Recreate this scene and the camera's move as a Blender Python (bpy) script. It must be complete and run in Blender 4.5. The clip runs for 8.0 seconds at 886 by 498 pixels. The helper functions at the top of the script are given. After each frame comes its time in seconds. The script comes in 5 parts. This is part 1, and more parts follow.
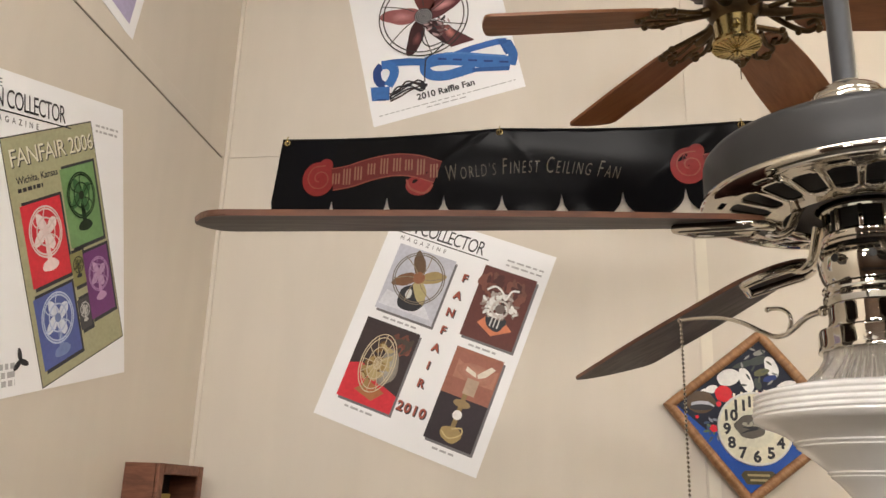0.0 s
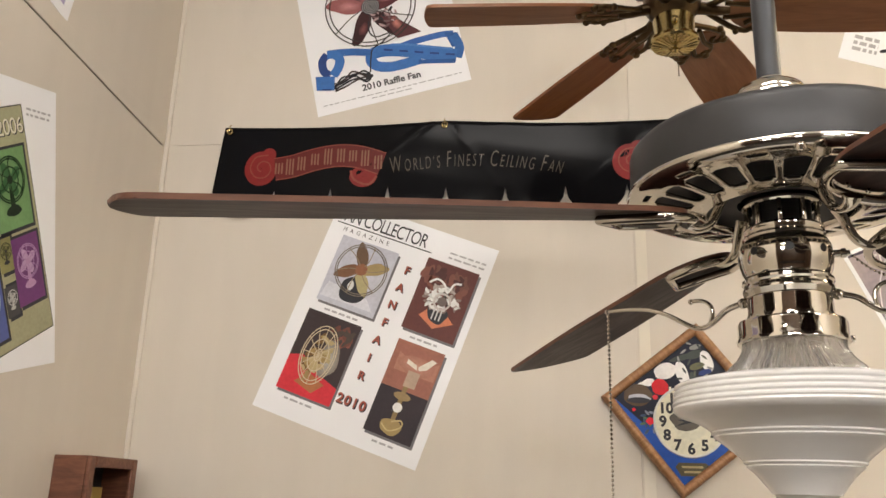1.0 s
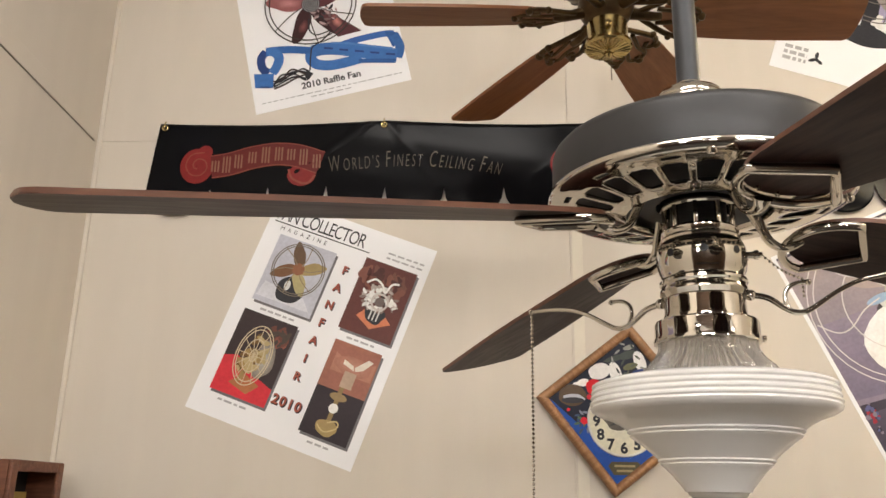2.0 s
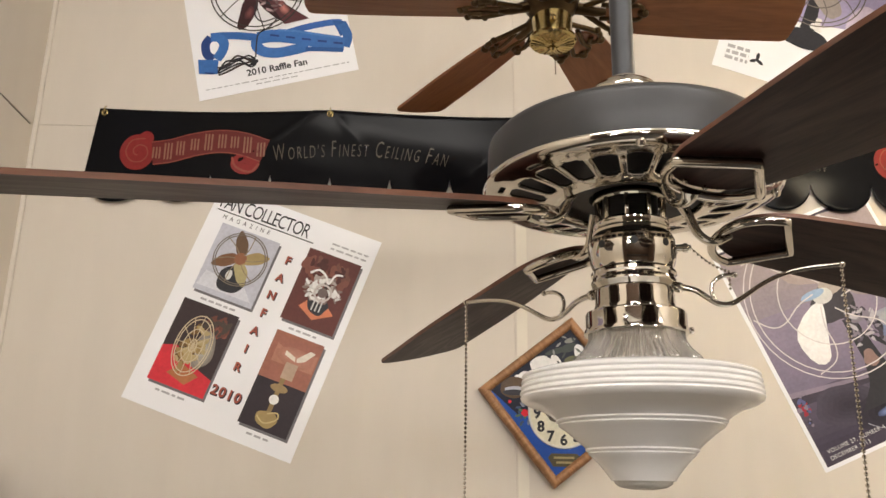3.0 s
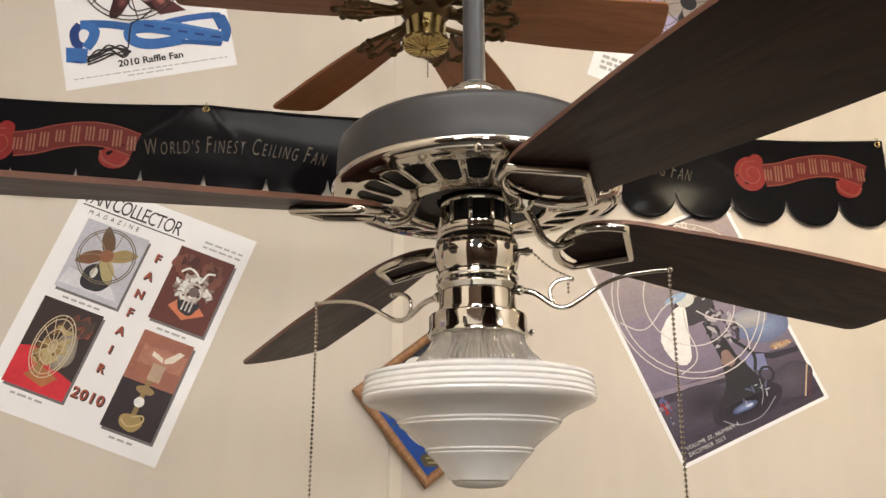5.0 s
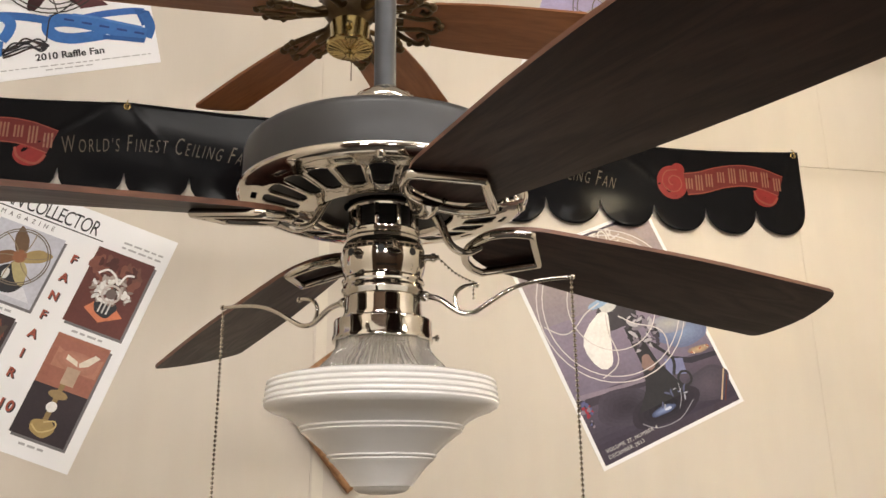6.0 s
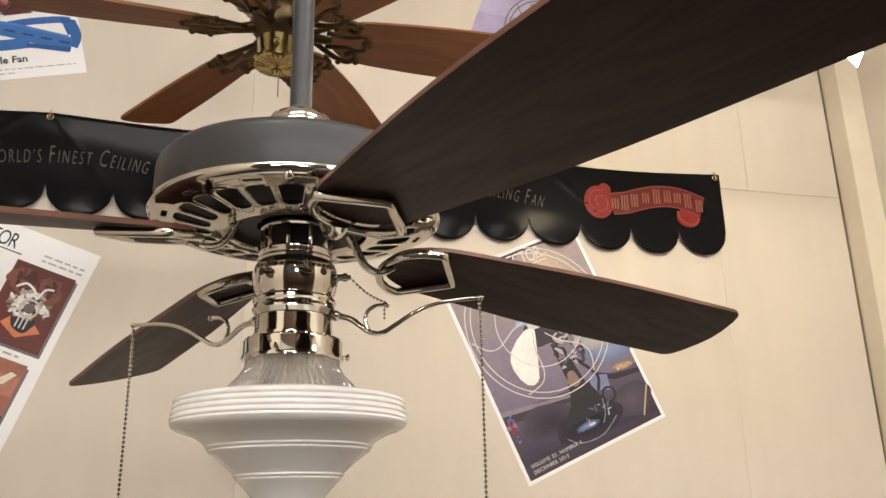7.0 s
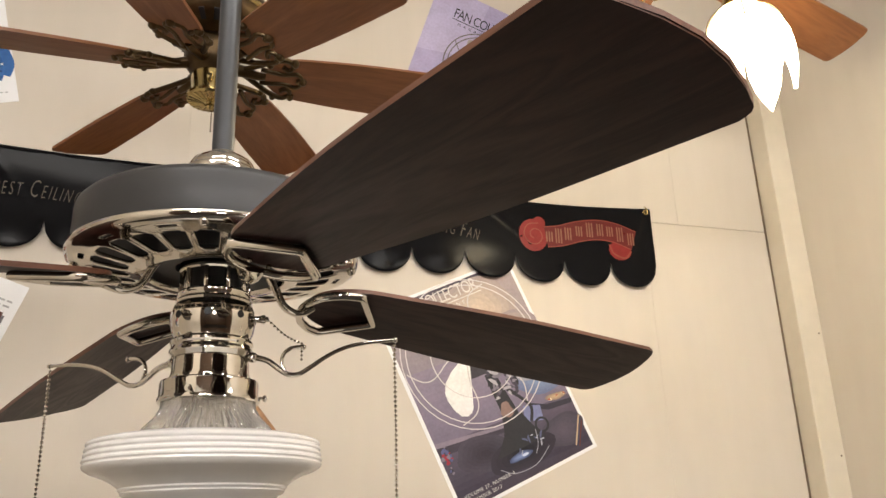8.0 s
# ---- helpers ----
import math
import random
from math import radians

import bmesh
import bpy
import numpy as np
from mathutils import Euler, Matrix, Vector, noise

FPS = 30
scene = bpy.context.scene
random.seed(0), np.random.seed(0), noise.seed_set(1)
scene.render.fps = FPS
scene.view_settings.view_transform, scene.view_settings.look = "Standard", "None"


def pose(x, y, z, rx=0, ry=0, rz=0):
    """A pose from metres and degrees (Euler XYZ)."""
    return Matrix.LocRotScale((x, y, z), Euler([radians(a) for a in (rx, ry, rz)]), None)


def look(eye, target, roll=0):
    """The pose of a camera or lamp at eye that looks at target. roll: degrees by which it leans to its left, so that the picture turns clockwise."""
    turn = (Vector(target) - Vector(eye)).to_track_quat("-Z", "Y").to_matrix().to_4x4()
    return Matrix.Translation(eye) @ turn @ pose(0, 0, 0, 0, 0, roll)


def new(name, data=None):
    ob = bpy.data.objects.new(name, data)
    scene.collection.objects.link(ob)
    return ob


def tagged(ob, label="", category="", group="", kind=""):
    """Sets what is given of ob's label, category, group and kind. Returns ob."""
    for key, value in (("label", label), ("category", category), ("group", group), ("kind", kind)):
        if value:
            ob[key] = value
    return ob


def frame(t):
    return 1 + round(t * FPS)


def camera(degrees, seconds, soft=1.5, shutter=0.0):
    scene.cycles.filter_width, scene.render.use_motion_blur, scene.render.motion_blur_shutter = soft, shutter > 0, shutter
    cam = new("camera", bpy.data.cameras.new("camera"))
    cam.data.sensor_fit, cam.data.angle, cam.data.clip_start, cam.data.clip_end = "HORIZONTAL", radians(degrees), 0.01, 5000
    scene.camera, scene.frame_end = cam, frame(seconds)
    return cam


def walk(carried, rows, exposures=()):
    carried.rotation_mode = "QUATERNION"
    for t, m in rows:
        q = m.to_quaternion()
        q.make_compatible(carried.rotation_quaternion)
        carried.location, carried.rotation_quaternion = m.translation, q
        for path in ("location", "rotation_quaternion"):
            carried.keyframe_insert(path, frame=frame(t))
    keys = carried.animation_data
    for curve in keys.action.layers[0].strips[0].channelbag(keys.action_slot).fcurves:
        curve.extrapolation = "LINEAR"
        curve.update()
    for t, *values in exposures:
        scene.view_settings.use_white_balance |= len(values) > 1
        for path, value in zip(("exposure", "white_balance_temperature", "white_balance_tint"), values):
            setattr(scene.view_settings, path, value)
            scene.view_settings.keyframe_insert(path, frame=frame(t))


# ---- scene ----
import functools

cam = camera(55.9, 8.0)
PATH = [
    (0, (0.224, -0.086, 1.737), (-0.13, 1.796, 2.313), 1.9),
    (0.5, (0.24, -0.079, 1.736), (-0.069, 1.814, 2.302), 1.9),
    (1, (0.253, -0.074, 1.734), (0.006, 1.828, 2.301), 1.7),
    (1.5, (0.266, -0.073, 1.736), (0.074, 1.835, 2.305), 1.3),
    (2, (0.283, -0.068, 1.734), (0.155, 1.844, 2.306), 1.1),
    (3.5, (0.313, -0.06, 1.729), (0.349, 1.862, 2.281), 0.9),
    (4, (0.326, -0.058, 1.728), (0.416, 1.863, 2.277), 0.7),
    (5.5, (0.381, -0.072, 1.733), (0.676, 1.822, 2.303), -0.5),
    (6, (0.399, -0.074, 1.734), (0.762, 1.808, 2.302), -0.7),
    (6.5, (0.416, -0.083, 1.733), (0.842, 1.785, 2.308), -1.0),
    (7, (0.429, -0.096, 1.737), (0.925, 1.747, 2.334), -1.3),
    (7.5, (0.447, -0.115, 1.742), (1.016, 1.698, 2.365), -1.6),
    (8, (0.457, -0.138, 1.748), (1.064, 1.654, 2.397), -2.1),
]
walk(cam, [(t, look(eye, target, roll)) for t, eye, target, roll in PATH])

# ---- light ----
world = bpy.data.worlds.new("room_dark")
world.use_nodes = True
world.node_tree.nodes["Background"].inputs["Color"].default_value = (0.9, 0.82, 0.7, 1)
world.node_tree.nodes["Background"].inputs["Strength"].default_value = 0.05
scene.world = world
scene.view_settings.exposure = 0.29


# ---- materials ----
def principled(name):
    m = bpy.data.materials.new(name)
    m.use_nodes = True
    return m, m.node_tree.nodes, m.node_tree.links, m.node_tree.nodes["Principled BSDF"]


def mat(name, color, rough=0.6, metal=0.0, vary=0.12, scale=30.0, bump=0.0, bump_scale=200.0, stretch=(1, 1, 1), second=None, coat=0.0, rand=0.0):
    """A surface: base colour varied by noise at two scales, roughness wear and fine relief."""
    m, n, l, p = principled(name)
    tc = n.new("ShaderNodeTexCoord")
    mp = n.new("ShaderNodeMapping")
    mp.inputs["Scale"].default_value = stretch
    l.new(tc.outputs["Object"], mp.inputs["Vector"])
    big = n.new("ShaderNodeTexNoise")
    big.inputs["Scale"].default_value = scale * 0.15
    big.inputs["Detail"].default_value = 4
    fine = n.new("ShaderNodeTexNoise")
    fine.inputs["Scale"].default_value = scale
    fine.inputs["Detail"].default_value = 6
    l.new(mp.outputs[0], big.inputs["Vector"])
    l.new(mp.outputs[0], fine.inputs["Vector"])
    mix = n.new("ShaderNodeMath")
    mix.operation = "MULTIPLY_ADD"
    mix.inputs[1].default_value = 0.5
    half = n.new("ShaderNodeMath")
    half.operation = "MULTIPLY"
    half.inputs[1].default_value = 0.5
    l.new(big.outputs["Fac"], half.inputs[0])
    l.new(fine.outputs["Fac"], mix.inputs[0])
    l.new(half.outputs[0], mix.inputs[2])
    ramp = n.new("ShaderNodeValToRGB")
    a = [c * (1 - vary) for c in color]
    b = list(second) if second else [min(1, c * (1 + vary)) for c in color]
    ramp.color_ramp.elements[0].position, ramp.color_ramp.elements[1].position = 0.32, 0.68
    ramp.color_ramp.elements[0].color = (*a, 1)
    ramp.color_ramp.elements[1].color = (*b, 1)
    l.new(mix.outputs[0], ramp.inputs[0])
    l.new(ramp.outputs[0], p.inputs["Base Color"])
    wear = n.new("ShaderNodeMapRange")
    wear.inputs["To Min"].default_value = max(0.02, rough * 0.82)
    wear.inputs["To Max"].default_value = min(1, rough * 1.18)
    l.new(big.outputs["Fac"], wear.inputs["Value"])
    l.new(wear.outputs[0], p.inputs["Roughness"])
    p.inputs["Metallic"].default_value = metal
    p.inputs["Coat Weight"].default_value = coat
    p.inputs["Coat Roughness"].default_value = 0.15
    if bump:
        bn = n.new("ShaderNodeTexNoise")
        bn.inputs["Scale"].default_value = bump_scale
        bn.inputs["Detail"].default_value = 3
        l.new(mp.outputs[0], bn.inputs["Vector"])
        bp = n.new("ShaderNodeBump")
        bp.inputs["Strength"].default_value = bump
        bp.inputs["Distance"].default_value = 0.002
        l.new(bn.outputs["Fac"], bp.inputs["Height"])
        l.new(bp.outputs[0], p.inputs["Normal"])
    return m


def wood(name, dark, light, rough=0.4, grain=18.0, coat=0.0, length="X"):
    """Long-grained wood: stretched noise bands along one axis with pores."""
    m, n, l, p = principled(name)
    tc = n.new("ShaderNodeTexCoord")
    mp = n.new("ShaderNodeMapping")
    s = {"X": (0.12, 1, 1), "Y": (1, 0.12, 1), "Z": (1, 1, 0.12)}[length]
    mp.inputs["Scale"].default_value = s
    l.new(tc.outputs["Object"], mp.inputs["Vector"])
    base = n.new("ShaderNodeTexNoise")
    base.inputs["Scale"].default_value = grain
    base.inputs["Detail"].default_value = 5
    base.inputs["Distortion"].default_value = 1.2
    l.new(mp.outputs[0], base.inputs["Vector"])
    ring = n.new("ShaderNodeMath")
    ring.operation = "PINGPONG"
    ring.inputs[1].default_value = 0.5
    mul = n.new("ShaderNodeMath")
    mul.operation = "MULTIPLY"
    mul.inputs[1].default_value = 5.0
    l.new(base.outputs["Fac"], mul.inputs[0])
    l.new(mul.outputs[0], ring.inputs[0])
    pores = n.new("ShaderNodeTexNoise")
    pores.inputs["Scale"].default_value = grain * 14
    pores.inputs["Detail"].default_value = 3
    l.new(mp.outputs[0], pores.inputs["Vector"])
    add = n.new("ShaderNodeMath")
    add.operation = "MULTIPLY_ADD"
    add.inputs[1].default_value = 0.6
    l.new(pores.outputs["Fac"], add.inputs[0])
    l.new(ring.outputs[0], add.inputs[2])
    ramp = n.new("ShaderNodeValToRGB")
    ramp.color_ramp.elements[0].position, ramp.color_ramp.elements[1].position = 0.2, 0.85
    ramp.color_ramp.elements[0].color = (*dark, 1)
    ramp.color_ramp.elements[1].color = (*light, 1)
    l.new(add.outputs[0], ramp.inputs[0])
    l.new(ramp.outputs[0], p.inputs["Base Color"])
    sheen = n.new("ShaderNodeMapRange")
    sheen.inputs["To Min"].default_value = rough * 1.14
    sheen.inputs["To Max"].default_value = rough * 0.88
    l.new(add.outputs[0], sheen.inputs["Value"])
    l.new(sheen.outputs[0], p.inputs["Roughness"])
    p.inputs["Coat Weight"].default_value = coat
    p.inputs["Coat Roughness"].default_value = 0.2
    bp = n.new("ShaderNodeBump")
    bp.inputs["Strength"].default_value = 0.08
    bp.inputs["Distance"].default_value = 0.001
    l.new(pores.outputs["Fac"], bp.inputs["Height"])
    l.new(bp.outputs[0], p.inputs["Normal"])
    return m


def glow(name, color, strength):
    m, n, l, p = principled(name)
    p.inputs["Base Color"].default_value = (*color, 1)
    p.inputs["Emission Color"].default_value = (*color, 1)
    p.inputs["Emission Strength"].default_value = strength
    p.inputs["Roughness"].default_value = 0.5
    return m


def glass(name, color=(1, 1, 1), rough=0.05):
    m, n, l, p = principled(name)
    p.inputs["Base Color"].default_value = (*color, 1)
    p.inputs["Transmission Weight"].default_value = 1.0
    p.inputs["Roughness"].default_value = rough
    p.inputs["IOR"].default_value = 1.45
    return m


WALL = mat("painted_board", (0.612, 0.556, 0.478), 0.55, vary=0.04, scale=16, bump=0.06, bump_scale=160, stretch=(1, 1, 0.18))
TRIM = mat("trim_paint", (0.66, 0.60, 0.49), 0.45, vary=0.05, scale=20, bump=0.05)
TAPE = mat("joint_tape", (0.68, 0.63, 0.53), 0.6, vary=0.05, scale=25, bump=0.05)
# brown for the shadow line beside the corner post
GAP = mat("gap_shade", (0.16, 0.11, 0.07), 0.8, vary=0.3, scale=20)
CEIL = mat("ceiling_paint", (0.72, 0.70, 0.66), 0.8, vary=0.05, scale=12, bump=0.15)
# dark boards of the unseen rear room, chosen for dark reflections
REAR_DARK = wood("dark_rear_boards", (0.05, 0.03, 0.018), (0.11, 0.065, 0.04), 0.5, 8.0, length="Z")
FLOOR = mat("floor_vinyl", (0.030, 0.024, 0.020), 0.45, vary=0.25, scale=8)
NICKEL = mat("polished_nickel", (0.58, 0.545, 0.485), 0.07, 1.0, vary=0.05, scale=60)
GUNMETAL = mat("grey_enamel", (0.034, 0.034, 0.035), 0.42, 0.3, vary=0.10, scale=40, bump=0.03)
ROD = mat("rod_enamel", (0.055, 0.058, 0.063), 0.35, 0.5, vary=0.08, scale=40)
BLACK = mat("motor_black", (0.012, 0.012, 0.013), 0.5, vary=0.3, scale=40)
WALNUT = wood("walnut_blade", (0.016, 0.0058, 0.0046), (0.036, 0.0132, 0.0100), 0.46, 20.0)
WALNUT_EDGE = wood("walnut_edge", (0.075, 0.026, 0.013), (0.145, 0.056, 0.029), 0.45, 30.0)
WALNUT.node_tree.nodes["Principled BSDF"].inputs["Specular IOR Level"].default_value = 0.18
OAK_BLADE = wood("cherry_blade", (0.175, 0.060, 0.018), (0.255, 0.098, 0.033), 0.4, 14.0)
BRASS = mat("antique_brass", (0.46, 0.36, 0.16), 0.23, 1.0, vary=0.25, scale=50)
BRASS_DARK = mat("aged_brass", (0.088, 0.060, 0.032), 0.36, 1.0, vary=0.35, scale=60)
OPAL = mat("opal_glass", (0.86, 0.85, 0.83), 0.16, vary=0.015, scale=20)
OPAL.node_tree.nodes["Principled BSDF"].inputs["Subsurface Weight"].default_value = 0.25
OPAL.node_tree.nodes["Principled BSDF"].inputs["Subsurface Radius"].default_value = (0.02, 0.02, 0.02)
RIBBED = glass("ribbed_glass", (0.93, 0.91, 0.87), 0.06)
RIBBED.node_tree.nodes["Principled BSDF"].inputs["Transmission Weight"].default_value = 0.86
FINIAL = mat("frosted_finial", (0.62, 0.60, 0.55), 0.25, vary=0.05)
VINYL = mat("black_vinyl", (0.005, 0.005, 0.006), 0.15, vary=0.05, scale=30, bump=0.02, bump_scale=30)
VINYL.node_tree.nodes["Principled BSDF"].inputs["Specular IOR Level"].default_value = 0.07
OAK = wood("oak_frame", (0.23, 0.11, 0.045), (0.40, 0.21, 0.095), 0.45, 30.0)
REDWOOD = wood("mahogany_case", (0.10, 0.035, 0.02), (0.19, 0.075, 0.04), 0.5, 25.0)
MIRROR = mat("silvered_glass", (0.82, 0.83, 0.82), 0.02, 1.0, vary=0.02)
LAMP_WHITE = glow("lamp_diffuser", (1.0, 0.945, 0.895), 17.0)
GLOBE_WHITE = glow("globe_glass", (1.0, 0.945, 0.895), 98.0)
TULIP = glow("tulip_glass", (1.0, 0.86, 0.62), 26.0)


@functools.lru_cache(None)
def ink(r, g, b, rough=0.42):
    """Printed colour on coated paper."""
    m = mat("print", (r, g, b), rough, vary=0.13, scale=120)
    m.node_tree.nodes["Principled BSDF"].inputs["Specular IOR Level"].default_value = 0.22
    return m


PAPER = mat("coated_paper", (0.84, 0.845, 0.86), 0.42, vary=0.02, scale=10, bump=0.04, bump_scale=12)
INK_K = ink(0.03, 0.03, 0.035)


# ---- mesh helpers ----
def part(name, bm, material, parent=None, label="", smooth=True, angle=40):
    me = bpy.data.meshes.new(name)
    bmesh.ops.recalc_face_normals(bm, faces=bm.faces[:])
    bm.to_mesh(me)
    bm.free()
    me.materials.append(material)
    if smooth:
        me.shade_smooth()
        me.set_sharp_from_angle(angle=radians(angle))
    ob = new(name, me)
    if parent:
        ob.parent = parent
    if label:
        ob["label"] = label
    return ob


def thing(name, label, category, m=None, group="", kind=""):
    ob = new(name)
    ob.empty_display_size = 0.05
    if m is not None:
        ob.matrix_basis = m
    return tagged(ob, label, category, group, kind)


def box(x0, x1, y0, y1, z0, z1, bevel=0.0, bm=None):
    own = bmesh.new()
    bmesh.ops.create_cube(own, size=1)
    bmesh.ops.transform(own, verts=own.verts, matrix=Matrix.LocRotScale(((x0 + x1) / 2, (y0 + y1) / 2, (z0 + z1) / 2), None, (x1 - x0, y1 - y0, z1 - z0)))
    if bevel:
        bmesh.ops.bevel(own, geom=own.edges[:], offset=bevel, segments=2, affect="EDGES", profile=0.5)
    if bm is None:
        return own
    merge(bm, own)
    return bm


def merge(bm, other):
    me = bpy.data.meshes.new("tmp")
    other.to_mesh(me)
    other.free()
    bm.from_mesh(me)
    bpy.data.meshes.remove(me)
    return bm


def lathe(profile, seg=64, bm=None, wave=None):
    """A surface of revolution about z from (radius, height) pairs; wave(angle, i) scales the radius."""
    bm = bm or bmesh.new()
    rings = []
    for i, (r, z) in enumerate(profile):
        ring = []
        for k in range(seg):
            a = 2 * math.pi * k / seg
            q = r * (wave(a, i) if wave else 1)
            ring.append(bm.verts.new((q * math.cos(a), q * math.sin(a), z)))
        rings.append(ring)
    for a, b in zip(rings, rings[1:]):
        for k in range(seg):
            bm.faces.new((a[k], a[(k + 1) % seg], b[(k + 1) % seg], b[k]))
    for ring, (r, z) in ((rings[0], profile[0]), (rings[-1], profile[-1])):
        if r > 1e-5:
            bm.faces.new(ring)
    return bm


def tube(points, radius, seg=10, closed=False, bm=None, taper=None):
    """A round bar swept along points."""
    bm = bm or bmesh.new()
    pts = [Vector(p) for p in points]
    n = len(pts)
    up = Vector((0, 0, 1))
    rings = []
    prev = None
    for i, p in enumerate(pts):
        a = pts[(i - 1) % n] if (closed or i > 0) else p
        b = pts[(i + 1) % n] if (closed or i < n - 1) else p
        d = (b - a).normalized()
        side = d.cross(prev if prev else (up if abs(d.z) < 0.95 else Vector((1, 0, 0))))
        if side.length < 1e-6:
            side = d.orthogonal()
        side.normalize()
        nor = side.cross(d).normalized()
        prev = nor
        r = radius * (taper(i / max(1, n - 1)) if taper else 1)
        rings.append([bm.verts.new(p + r * (math.cos(t) * side + math.sin(t) * nor)) for t in (2 * math.pi * k / seg for k in range(seg))])
    pairs = list(zip(rings, rings[1:])) + ([(rings[-1], rings[0])] if closed else [])
    for a, b in pairs:
        for k in range(seg):
            bm.faces.new((a[k], a[(k + 1) % seg], b[(k + 1) % seg], b[k]))
    if not closed:
        bm.faces.new(rings[0])
        bm.faces.new(rings[-1])
    return bm


def spline(points, steps=8, closed=False):
    """Catmull-Rom through points."""
    pts = [Vector(p) for p in points]
    n = len(pts)
    out = []
    for i in range(n if closed else n - 1):
        get = (lambda k: pts[k % n]) if closed else (lambda k: pts[min(max(k, 0), n - 1)])
        p0, p1, p2, p3 = get(i - 1), get(i), get(i + 1), get(i + 2)
        for s in range(steps):
            t = s / steps
            out.append(0.5 * (2 * p1 + (p2 - p0) * t + (2 * p0 - 5 * p1 + 4 * p2 - p3) * t * t + (3 * p1 - p0 - 3 * p2 + p3) * t ** 3))
    if not closed:
        out.append(pts[-1])
    return out


def ball(center, r, bm=None, sub=2):
    own = bmesh.new()
    bmesh.ops.create_icosphere(own, subdivisions=sub, radius=r, matrix=Matrix.Translation(center))
    return merge(bm, own) if bm else own


def slab(outline, thick, bm=None, z=0.0):
    """A plate from a closed outline of (x, y), top at z, with thickness downward."""
    bm = bm or bmesh.new()
    top = [bm.verts.new((x, y, z)) for x, y in outline]
    low = [bm.verts.new((x, y, z - thick)) for x, y in outline]
    bm.faces.new(top)
    bm.faces.new(low[::-1])
    n = len(top)
    for k in range(n):
        bm.faces.new((top[k], low[k], low[(k + 1) % n], top[(k + 1) % n]))
    return bm


def letters(text, size, align="LEFT", shear=0.0, space=1.0, bold=0.0):
    """A flat mesh of lettering in the built-in font."""
    cu = bpy.data.curves.new("letters", "FONT")
    cu.body, cu.size, cu.align_x, cu.shear, cu.space_character, cu.offset = text, size, align, shear, space, bold
    cu.resolution_u = 3
    ob = bpy.data.objects.new("letters", cu)
    me = bpy.data.meshes.new_from_object(ob)
    bpy.data.objects.remove(ob)
    bpy.data.curves.remove(cu)
    return me


# ---- room ----
NORTH, WEST, EAST, SOUTH, TOP = 1.975, -0.803, 2.380, -5.2, 3.75
BAY = -0.9  # where the beige display bay ends and the added, unseen dark room begins


def structure(name, bm, material, label, category="wall", parent=None):
    return tagged(part(name, bm, material, parent, smooth=False), label, category, "", "structure")


structure("floor", box(WEST - 1.6, EAST + 1.6, SOUTH - 0.1, NORTH + 0.12, -0.1, 0.0), FLOOR, "brown vinyl floor of the display room", "floor")
structure("ceiling", box(WEST - 1.6, EAST + 1.6, BAY, NORTH + 0.12, TOP, TOP + 0.1), CEIL, "plain off-white painted ceiling of the display bay", "ceiling")
# rear ceiling and walls are unseen, added dark so metal and vinyl reflect dark
structure("ceiling_rear", box(WEST - 1.6, EAST + 1.6, SOUTH - 0.1, BAY, TOP, TOP + 0.1), REAR_DARK, "unseen rear ceiling, added dark for the banner's reflections", "ceiling")
wall_north = structure("wall_north", box(WEST - 0.1, EAST + 0.1, NORTH + 0.012, NORTH + 0.12, 0.0, TOP), WALL, "beige painted board wall with thin panel joints")
structure("wall_south", box(WEST - 1.5, EAST + 1.5, SOUTH - 0.1, SOUTH, 0.0, TOP), REAR_DARK, "unseen wall closing the room, added dark for reflections")
wall_west = structure("wall_west", box(WEST - 0.1, WEST - 0.012, BAY, NORTH + 0.012, 0.0, TOP), WALL, "beige painted board wall beside the corner")
structure("wall_east", box(EAST, EAST + 0.1, BAY, NORTH + 0.012, 0.0, TOP), WALL, "plain beige painted wall beyond the corner post")
structure("wall_west_rear", box(WEST - 1.5, WEST - 1.4, SOUTH, BAY, 0.0, TOP), REAR_DARK, "unseen rear side wall, added dark for reflections")
structure("wall_east_rear", box(EAST + 1.4, EAST + 1.5, SOUTH, BAY, 0.0, TOP), REAR_DARK, "unseen rear side wall, added dark for reflections")
structure("wall_west_return", box(WEST - 1.5, WEST - 0.1, BAY, BAY + 0.1, 0.0, TOP), REAR_DARK, "unseen return wall, added dark for reflections")
structure("wall_east_return", box(EAST + 0.1, EAST + 1.5, BAY, BAY + 0.1, 0.0, TOP), REAR_DARK, "unseen return wall, added dark for reflections")

JOINT = 2.652
for z0, z1, cut in ((0.0, JOINT, 1.836), (JOINT, TOP, 1.961)):
    for x0, x1 in ((WEST, 0.469), (0.469, cut), (cut, EAST)):
        part("panel", box(x0 + 0.0002, x1 - 0.0002, NORTH, NORTH + 0.012, z0 + 0.0005, z1 - 0.0005, 0.0008), WALL, wall_north, smooth=False)
part("joint_strip", box(0.474, 0.500, NORTH - 0.0012, NORTH, 1.0, JOINT - 0.01, 0.0005), TAPE, wall_north, smooth=False)
for z0, z1 in ((0.0, TOP),):
    part("panel", box(WEST - 0.012, WEST, BAY, NORTH, z0, z1, 0.0012), WALL, wall_west, smooth=False)
